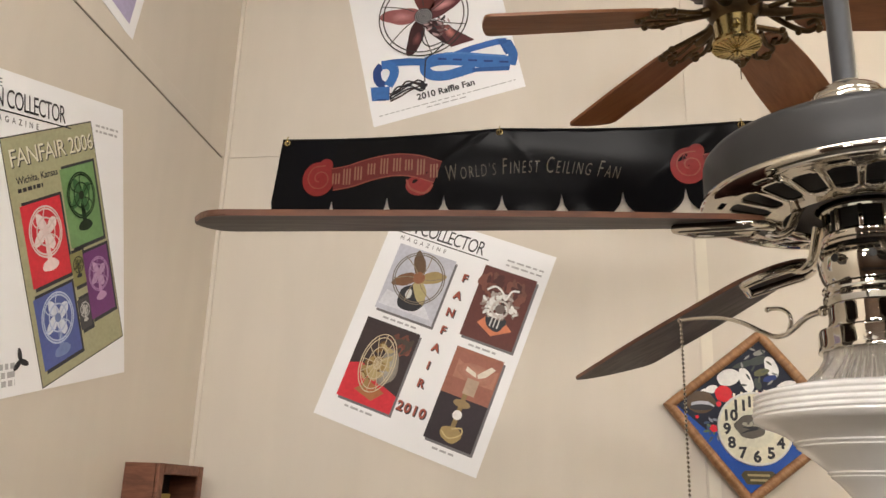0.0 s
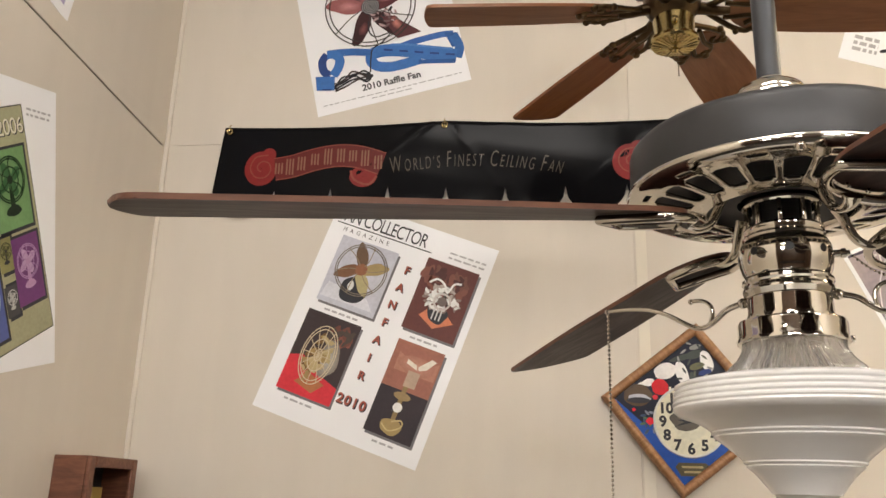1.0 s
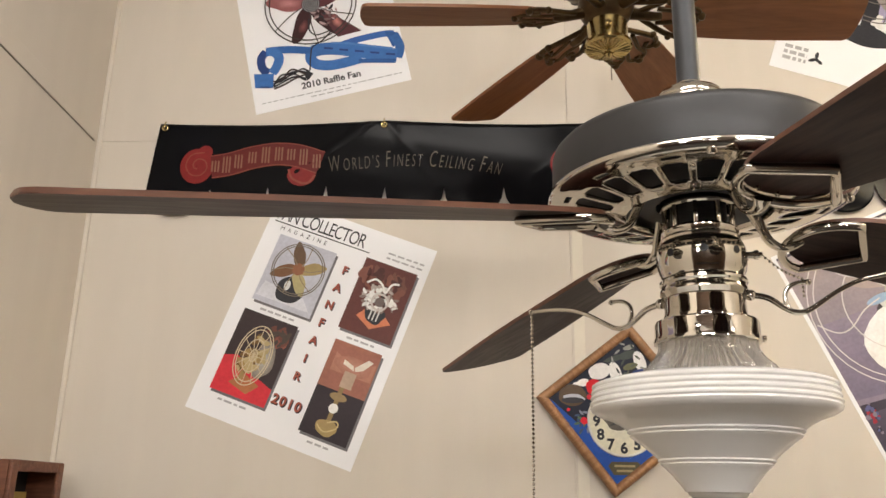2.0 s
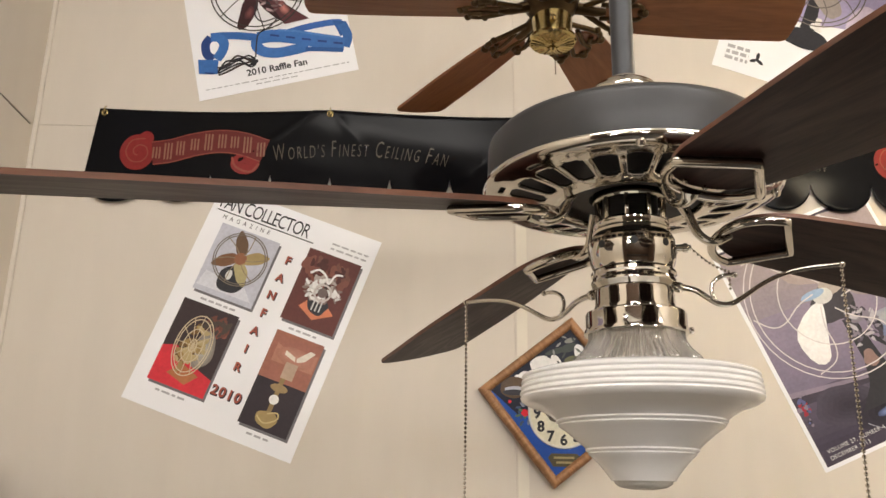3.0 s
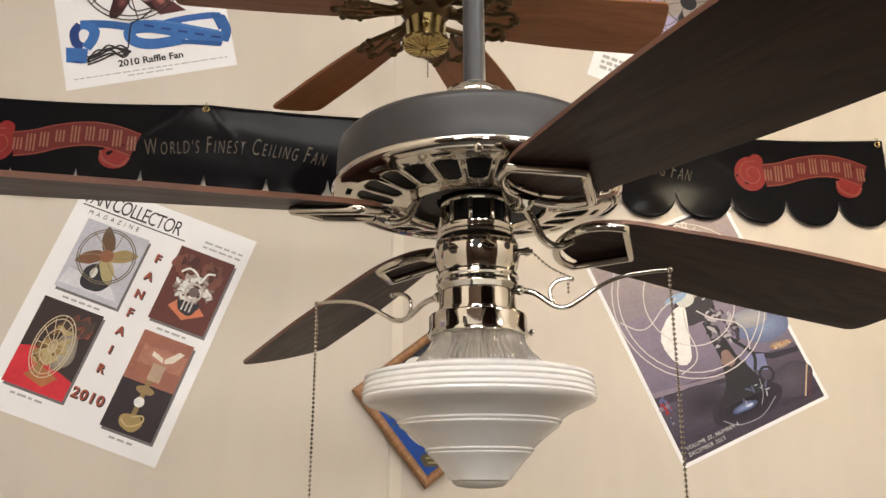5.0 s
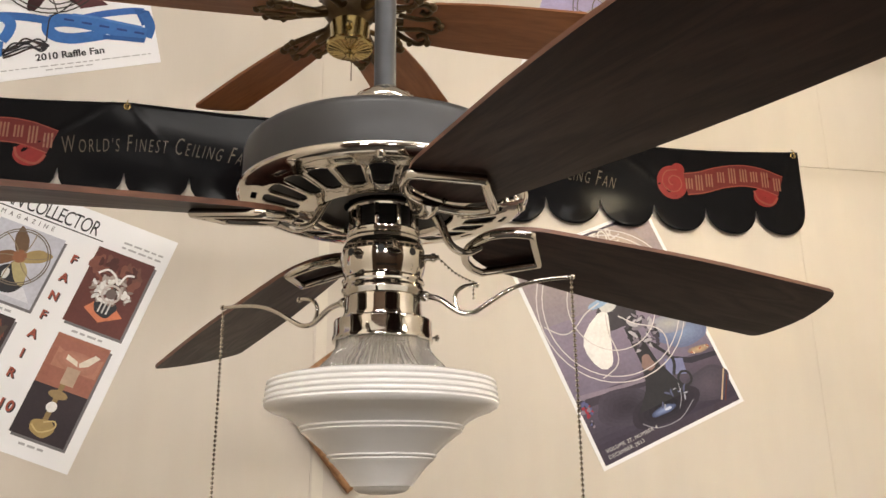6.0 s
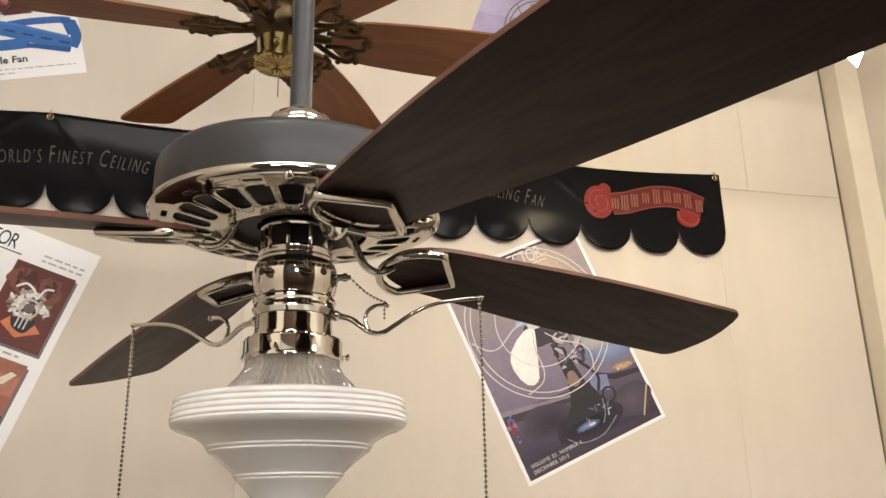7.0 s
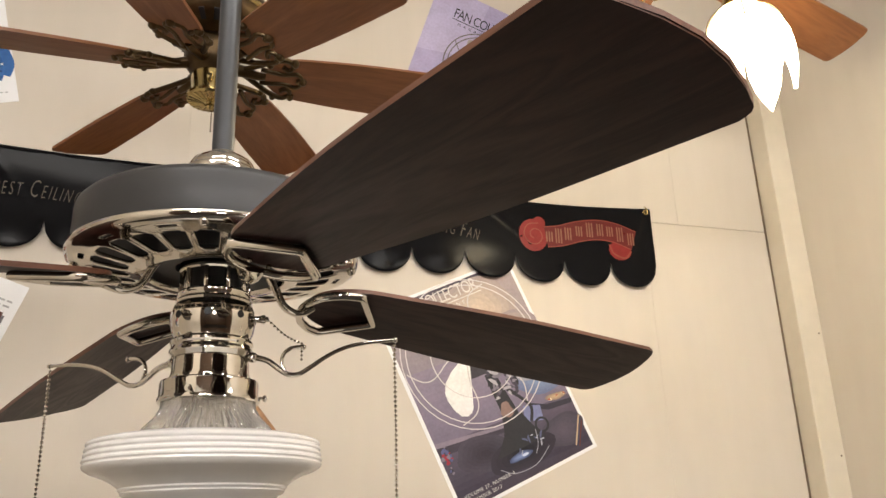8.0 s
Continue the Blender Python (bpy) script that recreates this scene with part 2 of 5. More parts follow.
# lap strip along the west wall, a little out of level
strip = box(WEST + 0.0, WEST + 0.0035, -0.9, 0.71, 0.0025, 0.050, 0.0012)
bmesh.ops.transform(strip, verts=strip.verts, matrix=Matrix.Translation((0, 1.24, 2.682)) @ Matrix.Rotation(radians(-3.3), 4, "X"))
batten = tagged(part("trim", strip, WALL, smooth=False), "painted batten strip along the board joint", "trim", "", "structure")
# thin black strip on the board; the joint's shade is put into its colour
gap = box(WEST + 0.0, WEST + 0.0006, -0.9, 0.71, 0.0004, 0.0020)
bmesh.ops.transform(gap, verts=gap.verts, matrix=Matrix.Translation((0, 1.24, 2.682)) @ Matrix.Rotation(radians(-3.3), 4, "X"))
part("joint_shade", gap, BLACK, batten, "black strip for the shaded open joint under the batten", smooth=False)
# corner bead in the north-west corner
tagged(part("trim", lathe([(0.008, 0.0), (0.008, TOP)], 16), WALL), "painted rounded bead in the wall corner", "trim", "", "structure").location = (WEST + 0.002, NORTH - 0.002, 0)
# boxed post in the north-east corner
post = tagged(part("trim", box(2.2945, EAST, NORTH - 0.074, NORTH, 0.0, TOP, 0.004), TRIM, smooth=False), "painted boxed corner post between two walls", "trim", "", "structure")
# flat brown strip; the shadow line along the post is in its colour
part("shadow_gap", box(2.2880, 2.2943, NORTH - 0.0015, NORTH - 0.0002, 0.0, TOP), GAP, post, "brown strip coloured as the shaded gap beside the post", smooth=False)
for z in (1.93, 2.30):
    part("nail_head", ball((2.365, NORTH - 0.0745, z), 0.003, sub=1), BRASS_DARK, post)


# ---- room lamps: ceiling panels and a row of globes behind the camera ----
def ceiling_panel(x, y):
    t = thing("ceiling_light", "white ceiling light panel with a glowing diffuser", "lamp", pose(x, y, TOP), "ceiling panels")
    part("frame", box(-0.62, 0.62, -0.17, 0.17, -0.06, 0.0, 0.004), CEIL, t, smooth=False)
    part("diffuser", box(-0.59, 0.59, -0.14, 0.14, -0.072, -0.0605, 0.003), LAMP_WHITE, t, smooth=False)


for x, y in ((0.1, -0.3), (1.6, -0.3), (-0.4, -2.6), (2.0, -2.6)):
    ceiling_panel(x, y)
for x, y in ((-0.45, -1.7), (0.45, -2.0), (1.35, -1.7), (2.1, -1.9)):
    t = thing("globe_lamp", "white glass globe lamp hanging on a brass rod", "lamp", pose(x, y, 2.65), "globe lamps")
    part("globe", ball((0, 0, 0), 0.11, sub=3), GLOBE_WHITE, t)
    part("cap", lathe([(0.0, 0.135), (0.03, 0.13), (0.045, 0.105), (0.045, 0.095)], 24), BRASS, t)
    part("rod", lathe([(0.007, 0.13), (0.007, TOP - 2.65)], 12), BRASS, t)


# ---- the near ceiling fan: walnut blades on a nickel motor ----
FAN = (0.502, 0.807)
SIZE = 0.9885
fan = thing("ceiling_fan", "four-bladed walnut ceiling fan with polished nickel motor and white glass light", "ceiling fan", Matrix.Translation((FAN[0], FAN[1], 1.9012 - 1.9 * SIZE)) @ Matrix.Scale(SIZE, 4))
FAN_TOP = (TOP - 1.9012) / SIZE + 1.9
part("rod", lathe([(0.0132, 2.17), (0.0132, FAN_TOP - 0.03)], 32), ROD, fan, "grey enamelled down rod")
part("ceiling_canopy", lathe([(0.0, FAN_TOP - 0.07), (0.03, FAN_TOP - 0.068), (0.065, FAN_TOP - 0.03), (0.068, FAN_TOP)], 40), NICKEL, fan)
part("collar", lathe([(0.044, 2.147), (0.0445, 2.164), (0.0425, 2.168), (0.0400, 2.169), (0.0395, 2.173), (0.0355, 2.180), (0.0270, 2.1855), (0.0200, 2.188), (0.0185, 2.191), (0.0134, 2.192)], 48), NICKEL, fan, "polished nickel rod collar")
band = lathe([(0.0, 2.152), (0.05, 2.150), (0.11, 2.128), (0.145, 2.113), (0.152, 2.110), (0.1565, 2.105), (0.158, 2.100), (0.1585, 2.060), (0.157, 2.056), (0.10, 2.056), (0.0, 2.057)], 96)
housing = part("motor_housing", band, GUNMETAL, fan, "dark grey enamelled motor drum")

# pierced lower dish with radial slots
SLOTS = 24
DIV = SLOTS * 8
radii = [0.1625, 0.1635, 0.1625, 0.158, 0.152, 0.1480, 0.1425, 0.1350, 0.1325, 0.1290, 0.120, 0.106, 0.0990, 0.0960, 0.083, 0.078, 0.0755]
heights = [2.0575, 2.0535, 2.0495, 2.0470, 2.0462, 2.0458, 2.0453, 2.0442, 2.0438, 2.0430, 2.0414, 2.0388, 2.0376, 2.0370, 2.0345, 2.0345, 2.0400]
bm = bmesh.new()
grid = [[bm.verts.new((r * math.cos(2 * math.pi * k / DIV), r * math.sin(2 * math.pi * k / DIV), z)) for k in range(DIV)] for r, z in zip(radii, heights)]
for i in range(len(radii) - 1):
    for k in range(DIV):
        s, q = divmod(k, 8)
        long_slot = (i in (7, 12) and 2 <= q <= 5) or (8 <= i <= 11 and 1 <= q <= 6)
        short_slot = i == 5 and 2 <= q <= 5 and s % 2 == 0
        if not (long_slot or short_slot):
            bm.faces.new((grid[i][k], grid[i][(k + 1) % DIV], grid[i + 1][(k + 1) % DIV], grid[i + 1][k]))
dish = part("vented_dish", bm, NICKEL, fan, "polished nickel dish pierced with radial slots", angle=60)
dish.modifiers.new("thick", "SOLIDIFY").thickness = 0.0035
bev = dish.modifiers.new("soft", "BEVEL")
bev.width, bev.segments, bev.limit_method, bev.angle_limit = 0.0008, 2, "ANGLE", radians(50)
part("inner_motor", lathe([(0.148, 2.0555), (0.148, 2.053), (0.07, 2.052), (0.066, 2.045), (0.045, 2.045), (0.045, 2.0555)], 48), BLACK, fan, "black motor inside the dish")
for k in range(4):
    a = radians(-98 + 90 * k)
    part("screw", ball((0.156 * math.cos(a), 0.156 * math.sin(a), 2.0465), 0.0055), NICKEL, fan)

# stacked column below the motor
part("neck", lathe([(0.030, 2.050), (0.030, 2.006)], 32), BLACK, fan, "black core of the open cage")
bm = lathe([(0.040, 2.050), (0.0405, 2.040), (0.0385, 2.038), (0.0355, 2.038), (0.0355, 2.050)], 48)
lathe([(0.0355, 2.016), (0.0385, 2.016), (0.0412, 2.013), (0.0412, 2.009), (0.039, 2.006), (0.0355, 2.006)], 48, bm)
for k in range(10):
    a = 2 * math.pi * k / 10
    m = Matrix.Rotation(a, 4, "Z")
    bar = box(0.034, 0.0395, -0.0022, 0.0022, 2.012, 2.042, 0.0008)
    bmesh.ops.transform(bar, verts=bar.verts, matrix=m)
    part("cage_bar", bar, NICKEL, fan)
part("cage_ring", bm, NICKEL, fan, "polished nickel cage ring")
part("switch_housing", lathe([(0.034, 2.009), (0.0405, 2.007), (0.0425, 2.004), (0.0415, 2.0015), (0.0435, 1.999), (0.0462, 1.993), (0.0472, 1.985), (0.0468, 1.976), (0.0448, 1.967), (0.0425, 1.962), (0.043, 1.960), (0.0455, 1.958), (0.0458, 1.955), (0.0440, 1.953), (0.0442, 1.950), (0.0458, 1.948), (0.0458, 1.945), (0.0432, 1.942), (0.0415, 1.940), (0.030, 1.940)], 64), NICKEL, fan, "polished nickel switch housing")
# eight small black discs round the switch housing
for k in range(8):
    a = radians(-100 + 45 * k)
    m = Matrix.Translation((0.0462 * math.cos(a), 0.0462 * math.sin(a), 1.984)) @ Matrix.Rotation(a, 4, "Z") @ Matrix.Rotation(radians(90), 4, "Y")
    spot = lathe([(0.0, 0.0013), (0.0042, 0.0013), (0.0045, 0.0), (0.0045, -0.003)], 18)
    bmesh.ops.transform(spot, verts=spot.verts, matrix=m)
    part("dark_spot", spot, BLACK, fan)
part("light_cup", lathe([(0.030, 1.941), (0.0405, 1.940), (0.0418, 1.936), (0.0425, 1.922), (0.0438, 1.919), (0.0438, 1.916), (0.046, 1.9145), (0.030, 1.9145)], 64), NICKEL, fan, "polished nickel light cup")
part("shade_fitter", lathe([(0.040, 1.916), (0.0520, 1.914), (0.0535, 1.911), (0.0535, 1.897), (0.0550, 1.895), (0.0550, 1.8915), (0.0535, 1.890), (0.048, 1.890)], 64), NICKEL, fan, "polished nickel shade fitter")
for k in range(3):
    a = radians(7 + 120 * k)
    m = Matrix.Translation((0.0535 * math.cos(a), 0.0535 * math.sin(a), 1.8985)) @ Matrix.Rotation(a, 4, "Z") @ Matrix.Rotation(radians(90), 4, "Y")
    screw = lathe([(0.0019, -0.002), (0.0019, 0.006), (0.0036, 0.0065), (0.004, 0.008), (0.0036, 0.0098), (0.0, 0.0102)], 16)
    bmesh.ops.transform(screw, verts=screw.verts, matrix=m)
    part("thumb_screw", screw, NICKEL, fan)

# glass: ribbed clear neck over an opal stepped cone
flute = lambda a, i: 1 + (0.024 * math.cos(64 * a) if i < 5 else 0.0)
part("ribbed_neck", lathe([(0.0490, 1.893), (0.0500, 1.884), (0.0560, 1.874), (0.0650, 1.865), (0.0705, 1.858), (0.072, 1.853), (0.069, 1.853), (0.062, 1.863), (0.053, 1.873), (0.047, 1.884), (0.0462, 1.893)], 360, wave=flute), RIBBED, fan, "clear ribbed glass neck of the shade")
part("bulb", lathe([(0.0, 1.800), (0.018, 1.806), (0.027, 1.822), (0.026, 1.840), (0.016, 1.862), (0.0135, 1.885), (0.0, 1.886)], 28), FINIAL, fan, "unlit frosted bulb inside the glass")
rim = [(0.070, 1.856), (0.100, 1.853), (0.114, 1.850), (0.1185, 1.8485)]
for k in range(4):
    z = 1.848 - 0.0058 * k
    rim += [(0.1195 + 0.0008 * k, z), (0.1213 + 0.0008 * k, z - 0.0014), (0.1216 + 0.0008 * k, z - 0.0032), (0.1202 + 0.0008 * k, z - 0.0050)]
cone = rim + [(0.1236, 1.8235), (0.1225, 1.8205), (0.116, 1.8165), (0.104, 1.8125), (0.0935, 1.807), (0.0865, 1.8015), (0.0870, 1.7998), (0.0858, 1.7985), (0.0838, 1.7975), (0.0846, 1.7960), (0.0832, 1.7945), (0.0800, 1.7925), (0.0722, 1.7865), (0.0640, 1.7795), (0.0568, 1.7730), (0.0575, 1.7715), (0.0563, 1.7702), (0.0540, 1.7693), (0.0548, 1.7680), (0.0536, 1.7665), (0.0510, 1.7645), (0.0445, 1.7580), (0.0380, 1.7500), (0.0335, 1.7440), (0.0322, 1.7415), (0.0, 1.7412)]
part("opal_shade", lathe(cone, 128), OPAL, fan, "white opal glass stepped cone shade")
part("shade_tip", lathe([(0.0295, 1.7415), (0.0285, 1.7385), (0.0235, 1.7352), (0.012, 1.7332), (0.0, 1.7328)], 64), FINIAL, fan, "frosted glass tip of the shade")

# scrolled pull arms with bead chains
ARM = [(0.040, 0.0), (0.052, -0.001), (0.064, -0.005), (0.076, -0.0145), (0.086, -0.0205), (0.098, -0.0205), (0.112, -0.0125), (0.130, -0.001), (0.150, 0.0075), (0.175, 0.012), (0.203, 0.0135)]
HOOK = [(0.083, -0.019), (0.079, -0.008), (0.0805, 0.002), (0.088, 0.0085), (0.098, 0.010), (0.1015, 0.0095)]


def pull_arm(angle, reach, lift):
    m = Matrix.Rotation(radians(angle), 4, "Z") @ Matrix.Translation((0, 0, 1.9405))
    s = reach / 0.203
    bm = tube(spline([(u * s, 0, z + lift * (u / 0.203) ** 2) for u, z in ARM], 6), 0.0029, 12, taper=lambda t: 1.25 - 0.55 * t)
    tube(spline([(u * s, 0, z) for u, z in HOOK], 6), 0.0023, 10, bm=bm)
    ball((0.102 * s, 0, 0.0095), 0.0034, bm)
    ball((reach + 0.001, 0, 0.0135 + lift), 0.0033, bm)
    ball((0.046 * s, 0, 0), 0.0062, bm)
    bmesh.ops.transform(bm, verts=bm.verts, matrix=m)
    arm = part("pull_arm", bm, NICKEL, fan, "scrolled polished nickel pull arm")
    end = m @ Vector((reach, 0, 0.0115 + lift))
    bm = bmesh.new()
    for k in range(112):
        ball(end + Vector((0.00035 * math.sin(k * 0.09), 0, -0.004 - 0.0052 * k)), 0.0022, bm, 1)
    tube([end + Vector((0, 0, -0.002)), end + Vector((0, 0, -0.585))], 0.0005, 6, bm=bm)
    chain = part("bead_chain", bm, NICKEL, arm, "nickel bead pull chain")
    return m


pull_arm(145, 0.218, -0.002)
m = pull_arm(-19.3, 0.205, 0.0)
stem = lathe([(0.0040, -0.004), (0.0040, 0.006), (0.0052, 0.007), (0.0052, 0.011), (0.003, 0.012), (0.003, 0.015), (0.0, 0.0155)], 18)
bmesh.ops.transform(stem, verts=stem.verts, matrix=Matrix.Rotation(radians(-14), 4, "Z") @ Matrix.Translation((0.047, 0, 1.985)) @ Matrix.Rotation(radians(90), 4, "Y"))
switch = part("switch_stem", stem, NICKEL, fan)
bm = bmesh.new()
a, b = Matrix.Rotation(radians(-14), 3, "Z") @ Vector((0.061, 0, 1.985)), Vector((0.098, -0.017, 1.958))
for k in range(11):
    s = k / 10
    ball(a.lerp(b, s) + Vector((0, 0, -0.004 * math.sin(math.pi * s))), 0.0017, bm, 1)
for k in range(1, 5):
    ball(b + Vector((0, 0, -0.0046 * k)), 0.0017, bm, 1)
tube([a, a.lerp(b, 0.5) + Vector((0, 0, -0.004)), b, b + Vector((0, 0, -0.018))], 0.0005, 6, bm=bm)
part("bead_chain", bm, NICKEL, switch, "short bead chain through the arm's hook")


# blades with looped irons
def rounded(points, radius, steps=5):
    """Round the corners of a closed (x, y) outline; radius may be one number or one for each corner."""
    out = []
    n = len(points)
    for i in range(n):
        r = radius[i] if isinstance(radius, (list, tuple)) else radius
        p, a, b = Vector(points[i]), Vector(points[i - 1]), Vector(points[(i + 1) % n])
        if r < 1e-5:
            out.append(tuple(p))
            continue
        da, db = (a - p), (b - p)
        ka, kb = min(r, da.length * 0.45), min(r, db.length * 0.45)
        s, e = p + da.normalized() * ka, p + db.normalized() * kb
        for k in range(steps + 1):
            t = k / steps
            out.append(tuple((1 - t) ** 2 * s + 2 * t * (1 - t) * p + t * t * e))
    return out


def blade_outline(r0, r1, w0, w1, bow):
    pts = [(r0, -w0 * 0.45), (r0 + 0.045, -w0), (r1 * 0.62, -w1 * 0.96), (r1, -w1)]
    pts += [(r1 + bow * math.sin(math.pi * k / 6), -w1 + 2 * w1 * k / 6) for k in range(1, 6)]
    pts += [(r1, w1), (r1 * 0.62, w1 * 0.96), (r0 + 0.045, w0), (r0, w0 * 0.45)]
    return rounded(pts, [0.02, 0.03, 0.1, 0.012] + [0] * 5 + [0.012, 0.1, 0.03, 0.02], 4)


def fan_blade(parent, angle, height, droop, pitch, outline, thick, material, edge, label):
    m = Matrix.Rotation(radians(angle), 4, "Z") @ Matrix.Translation((0, 0, height)) @ Matrix.Rotation(radians(droop), 4, "Y") @ Matrix.Rotation(radians(pitch), 4, "X")
    bm = slab(outline, thick)
    bmesh.ops.bevel(bm, geom=[e for e in bm.edges if abs(e.verts[0].co.z - e.verts[1].co.z) < 1e-6 and len(e.link_faces) == 2], offset=thick * 0.2, segments=2, affect="EDGES")
    for f in bm.faces:
        f.normal_update()
        f.material_index = 1 if abs(f.normal.z) < 0.8 else 0
    ob = part("blade", bm, material, parent, label, angle=30)
    ob.data.materials.append(edge)
    ob.matrix_basis = m
    return ob


WALNUT_BLADE = blade_outline(0.118, 0.662, 0.050, 0.0765, 0.022)
for k in range(4):
    angle = (17.4, 112.5, 199.1, -72.8)[k]
    droop, pitch = ((4.3, -14.0), (5.9, -14.4), (4.8, -12.3), (4.2, -9.8))[k]
    blade = fan_blade(fan, angle, 2.034, droop, pitch, WALNUT_BLADE, 0.0055, WALNUT, WALNUT_EDGE, "dark walnut fan blade")
    # loop of the iron under the blade root
    arch = spline([(0.158, 0.052, 0), (0.138, 0.045, 0), (0.120, 0.027, 0), (0.113, 0.001, 0), (0.121, -0.025, 0), (0.143, -0.041, 0), (0.168, -0.047, 0)], 5)
    loop = [(p.x, p.y) for p in arch] + [(0.168 + 0.046 * q, -0.047 + 0.054 * q) for q in (0.12, 0.5, 0.93, 1.0)] + [(0.214 - 0.056 * q, 0.007 + 0.045 * q) for q in (0.07, 0.5, 0.9)]
    bm = tube([(x, y, -0.0112) for x, y in loop], 0.0052, 12, True)
    for x, y in ((0.126, 0.012), (0.126, -0.010)):
        ball((x, y, -0.0068), 0.0034, bm, 1)
    iron = part("blade_iron", bm, NICKEL, blade, "looped polished nickel blade iron")
    # curved strap from the motor to the loop
    m = Matrix.Rotation(radians(angle), 4, "Z")
    tip = blade.matrix_basis @ Vector((0.122, 0, -0.014))
    tip = m.inverted() @ tip
    way = spline([(0.066, 0, 2.046), (0.074, 0, 2.034), (0.085, 0, 2.014), (0.100, 0, 2.0060), (0.112, 0, 2.0070), tip], 7)
    bm = bmesh.new()
    n = len(way)
    rows = []
    for i, p in enumerate(way):
        d = (way[min(i + 1, n - 1)] - way[max(i - 1, 0)]).normalized()
        nor = Vector((-d.z, 0, d.x))
        w = 0.0105 - 0.004 * math.sin(math.pi * i / (n - 1))
        h = 0.0042
        rows.append([bm.verts.new(p + Vector((0, w * math.cos(t), 0)) + nor * h * math.sin(t)) for t in (2 * math.pi * q / 12 for q in range(12))])
    for a, b in zip(rows, rows[1:]):
        for q in range(12):
            bm.faces.new((a[q], a[(q + 1) % 12], b[(q + 1) % 12], b[q]))
    bm.faces.new(rows[0])
    bm.faces.new(rows[-1])
    strap = part("iron_strap", bm, NICKEL, fan, "curved nickel strap of the blade iron")
    strap.matrix_basis = m


# ---- printed sheets ----
class Sheet:
    """A flat sheet with printed shapes; u to the right and v up run from 0 to 1 over its width and height."""

    def __init__(self, root, corner, along, upward, base):
        self.root, self.o, self.a, self.b, self.base = root, corner, along, upward, base
        self.w, self.h = along.length, upward.length

    def area(self, u, v, a, b):
        """A turned sub-area: its corner and its two edges in this sheet's u, v."""
        return Sheet(self.root, self.at(u, v), self.a * a[0] + self.b * a[1], self.a * b[0] + self.b * b[1], self.base)

    def at(self, u, v):
        return self.o + self.a * u + self.b * v

    def z(self, layer):
        return self.base + 0.00035 * layer

    def poly(self, name, pts, material, layer=1):
        bm = bmesh.new()
        bm.faces.new([bm.verts.new((*self.at(u, v), self.z(layer))) for u, v in pts])
        return part(name, bm, material, self.root, smooth=False)

    def rect(self, name, u0, u1, v0, v1, material, layer=1):
        return self.poly(name, ((u0, v0), (u1, v0), (u1, v1), (u0, v1)), material, layer)

    def blob(self, name, u, v, ru, rv, material, layer=2, turn=0.0, wob=0.0, n=28, start=0.0, span=360.0):
        """An ellipse, radii in shares of the width, with an uneven edge."""
        c = self.at(u, v)
        e, f = self.a.normalized() * self.w, self.b.normalized() * self.w
        pts = []
        for k in range(n):
            t = radians(start + span * k / (n if span >= 360 else n - 1))
            q = 1 + wob * math.sin(3 * t + 7 * u) + 0.6 * wob * math.sin(5 * t + 11 * v)
            x, y = ru * q * math.cos(t), rv * q * math.sin(t)
            x, y = x * math.cos(radians(turn)) - y * math.sin(radians(turn)), x * math.sin(radians(turn)) + y * math.cos(radians(turn))
            pts.append(c + e * x + f * y)
        bm = bmesh.new()
        bm.faces.new([bm.verts.new((*p, self.z(layer))) for p in pts])
        return part(name, bm, material, self.root, smooth=False)

    def soft(self, name, u, v, ru, rv, inner, outer, layer=2, turn=0.0, steps=6, wob=0.06):
        """A patch that fades from its middle colour to the colour round it."""
        for i in range(steps):
            q = (i + 1) / (steps + 1)
            k = 1 - 0.82 * i / (steps - 1)
            c = [a + (b - a) * q for a, b in zip(outer, inner)]
            self.blob(name, u, v, ru * k, rv * k, ink(*c), layer + 0.06 * i, turn=turn, wob=wob)

    def clutter(self, name, u, v, ru, rv, colors, count, size, layer=3, seed=1, long=2.2):
        """Many small printed strokes strewn over an ellipse."""
        rng = random.Random(seed)
        e, f = self.a.normalized() * self.w, self.b.normalized() * self.w
        for i, material in enumerate(colors):
            for j in range(count):
                t, q = rng.uniform(0, 6.283), math.sqrt(rng.random())
                c = self.at(u, v) + e * (ru * q * math.cos(t)) + f * (rv * q * math.sin(t))
                a, w = rng.uniform(0, 6.283), size * rng.uniform(0.5, 1.3)
                d = e * math.cos(a) + f * math.sin(a)
                n = f * math.cos(a) - e * math.sin(a)
                z = self.z(layer + 0.12 * i + 0.1 * j / count)
                ring = [c + d * (w * long * math.cos(k)) + n * (w * math.sin(k)) + n * (0.5 * w * math.cos(k) ** 2) for k in (0, 0.9, 1.8, 2.7, 3.6, 4.5, 5.4)]
                bm = bmesh.new()
                bm.faces.new([bm.verts.new((*x, z)) for x in ring])
                part(name, bm, material, self.root, smooth=False)

    def line(self, name, pts, width, material, layer=3, closed=False, smooth=0):
        """A flat band along points; width in shares of the sheet's width."""
        ps = [Vector((*self.at(u, v), 0)) for u, v in pts]
        if smooth:
            ps = spline(ps, smooth, closed)
        n = len(ps)
        half = width * self.w / 2
        bm = bmesh.new()
        rows = []
        for i, p in enumerate(ps):
            a = ps[(i - 1) % n] if closed or i else p
            b = ps[(i + 1) % n] if closed or i < n - 1 else p
            d = (b - a).normalized()
            s = Vector((-d.y, d.x, 0)) * half
            rows.append((bm.verts.new((p + s).to_2d().to_3d() + Vector((0, 0, self.z(layer)))), bm.verts.new((p - s).to_2d().to_3d() + Vector((0, 0, self.z(layer))))))
        for (a, b), (c, d) in list(zip(rows, rows[1:])) + ([(rows[-1], rows[0])] if closed else []):
            bm.faces.new((a, b, d, c))
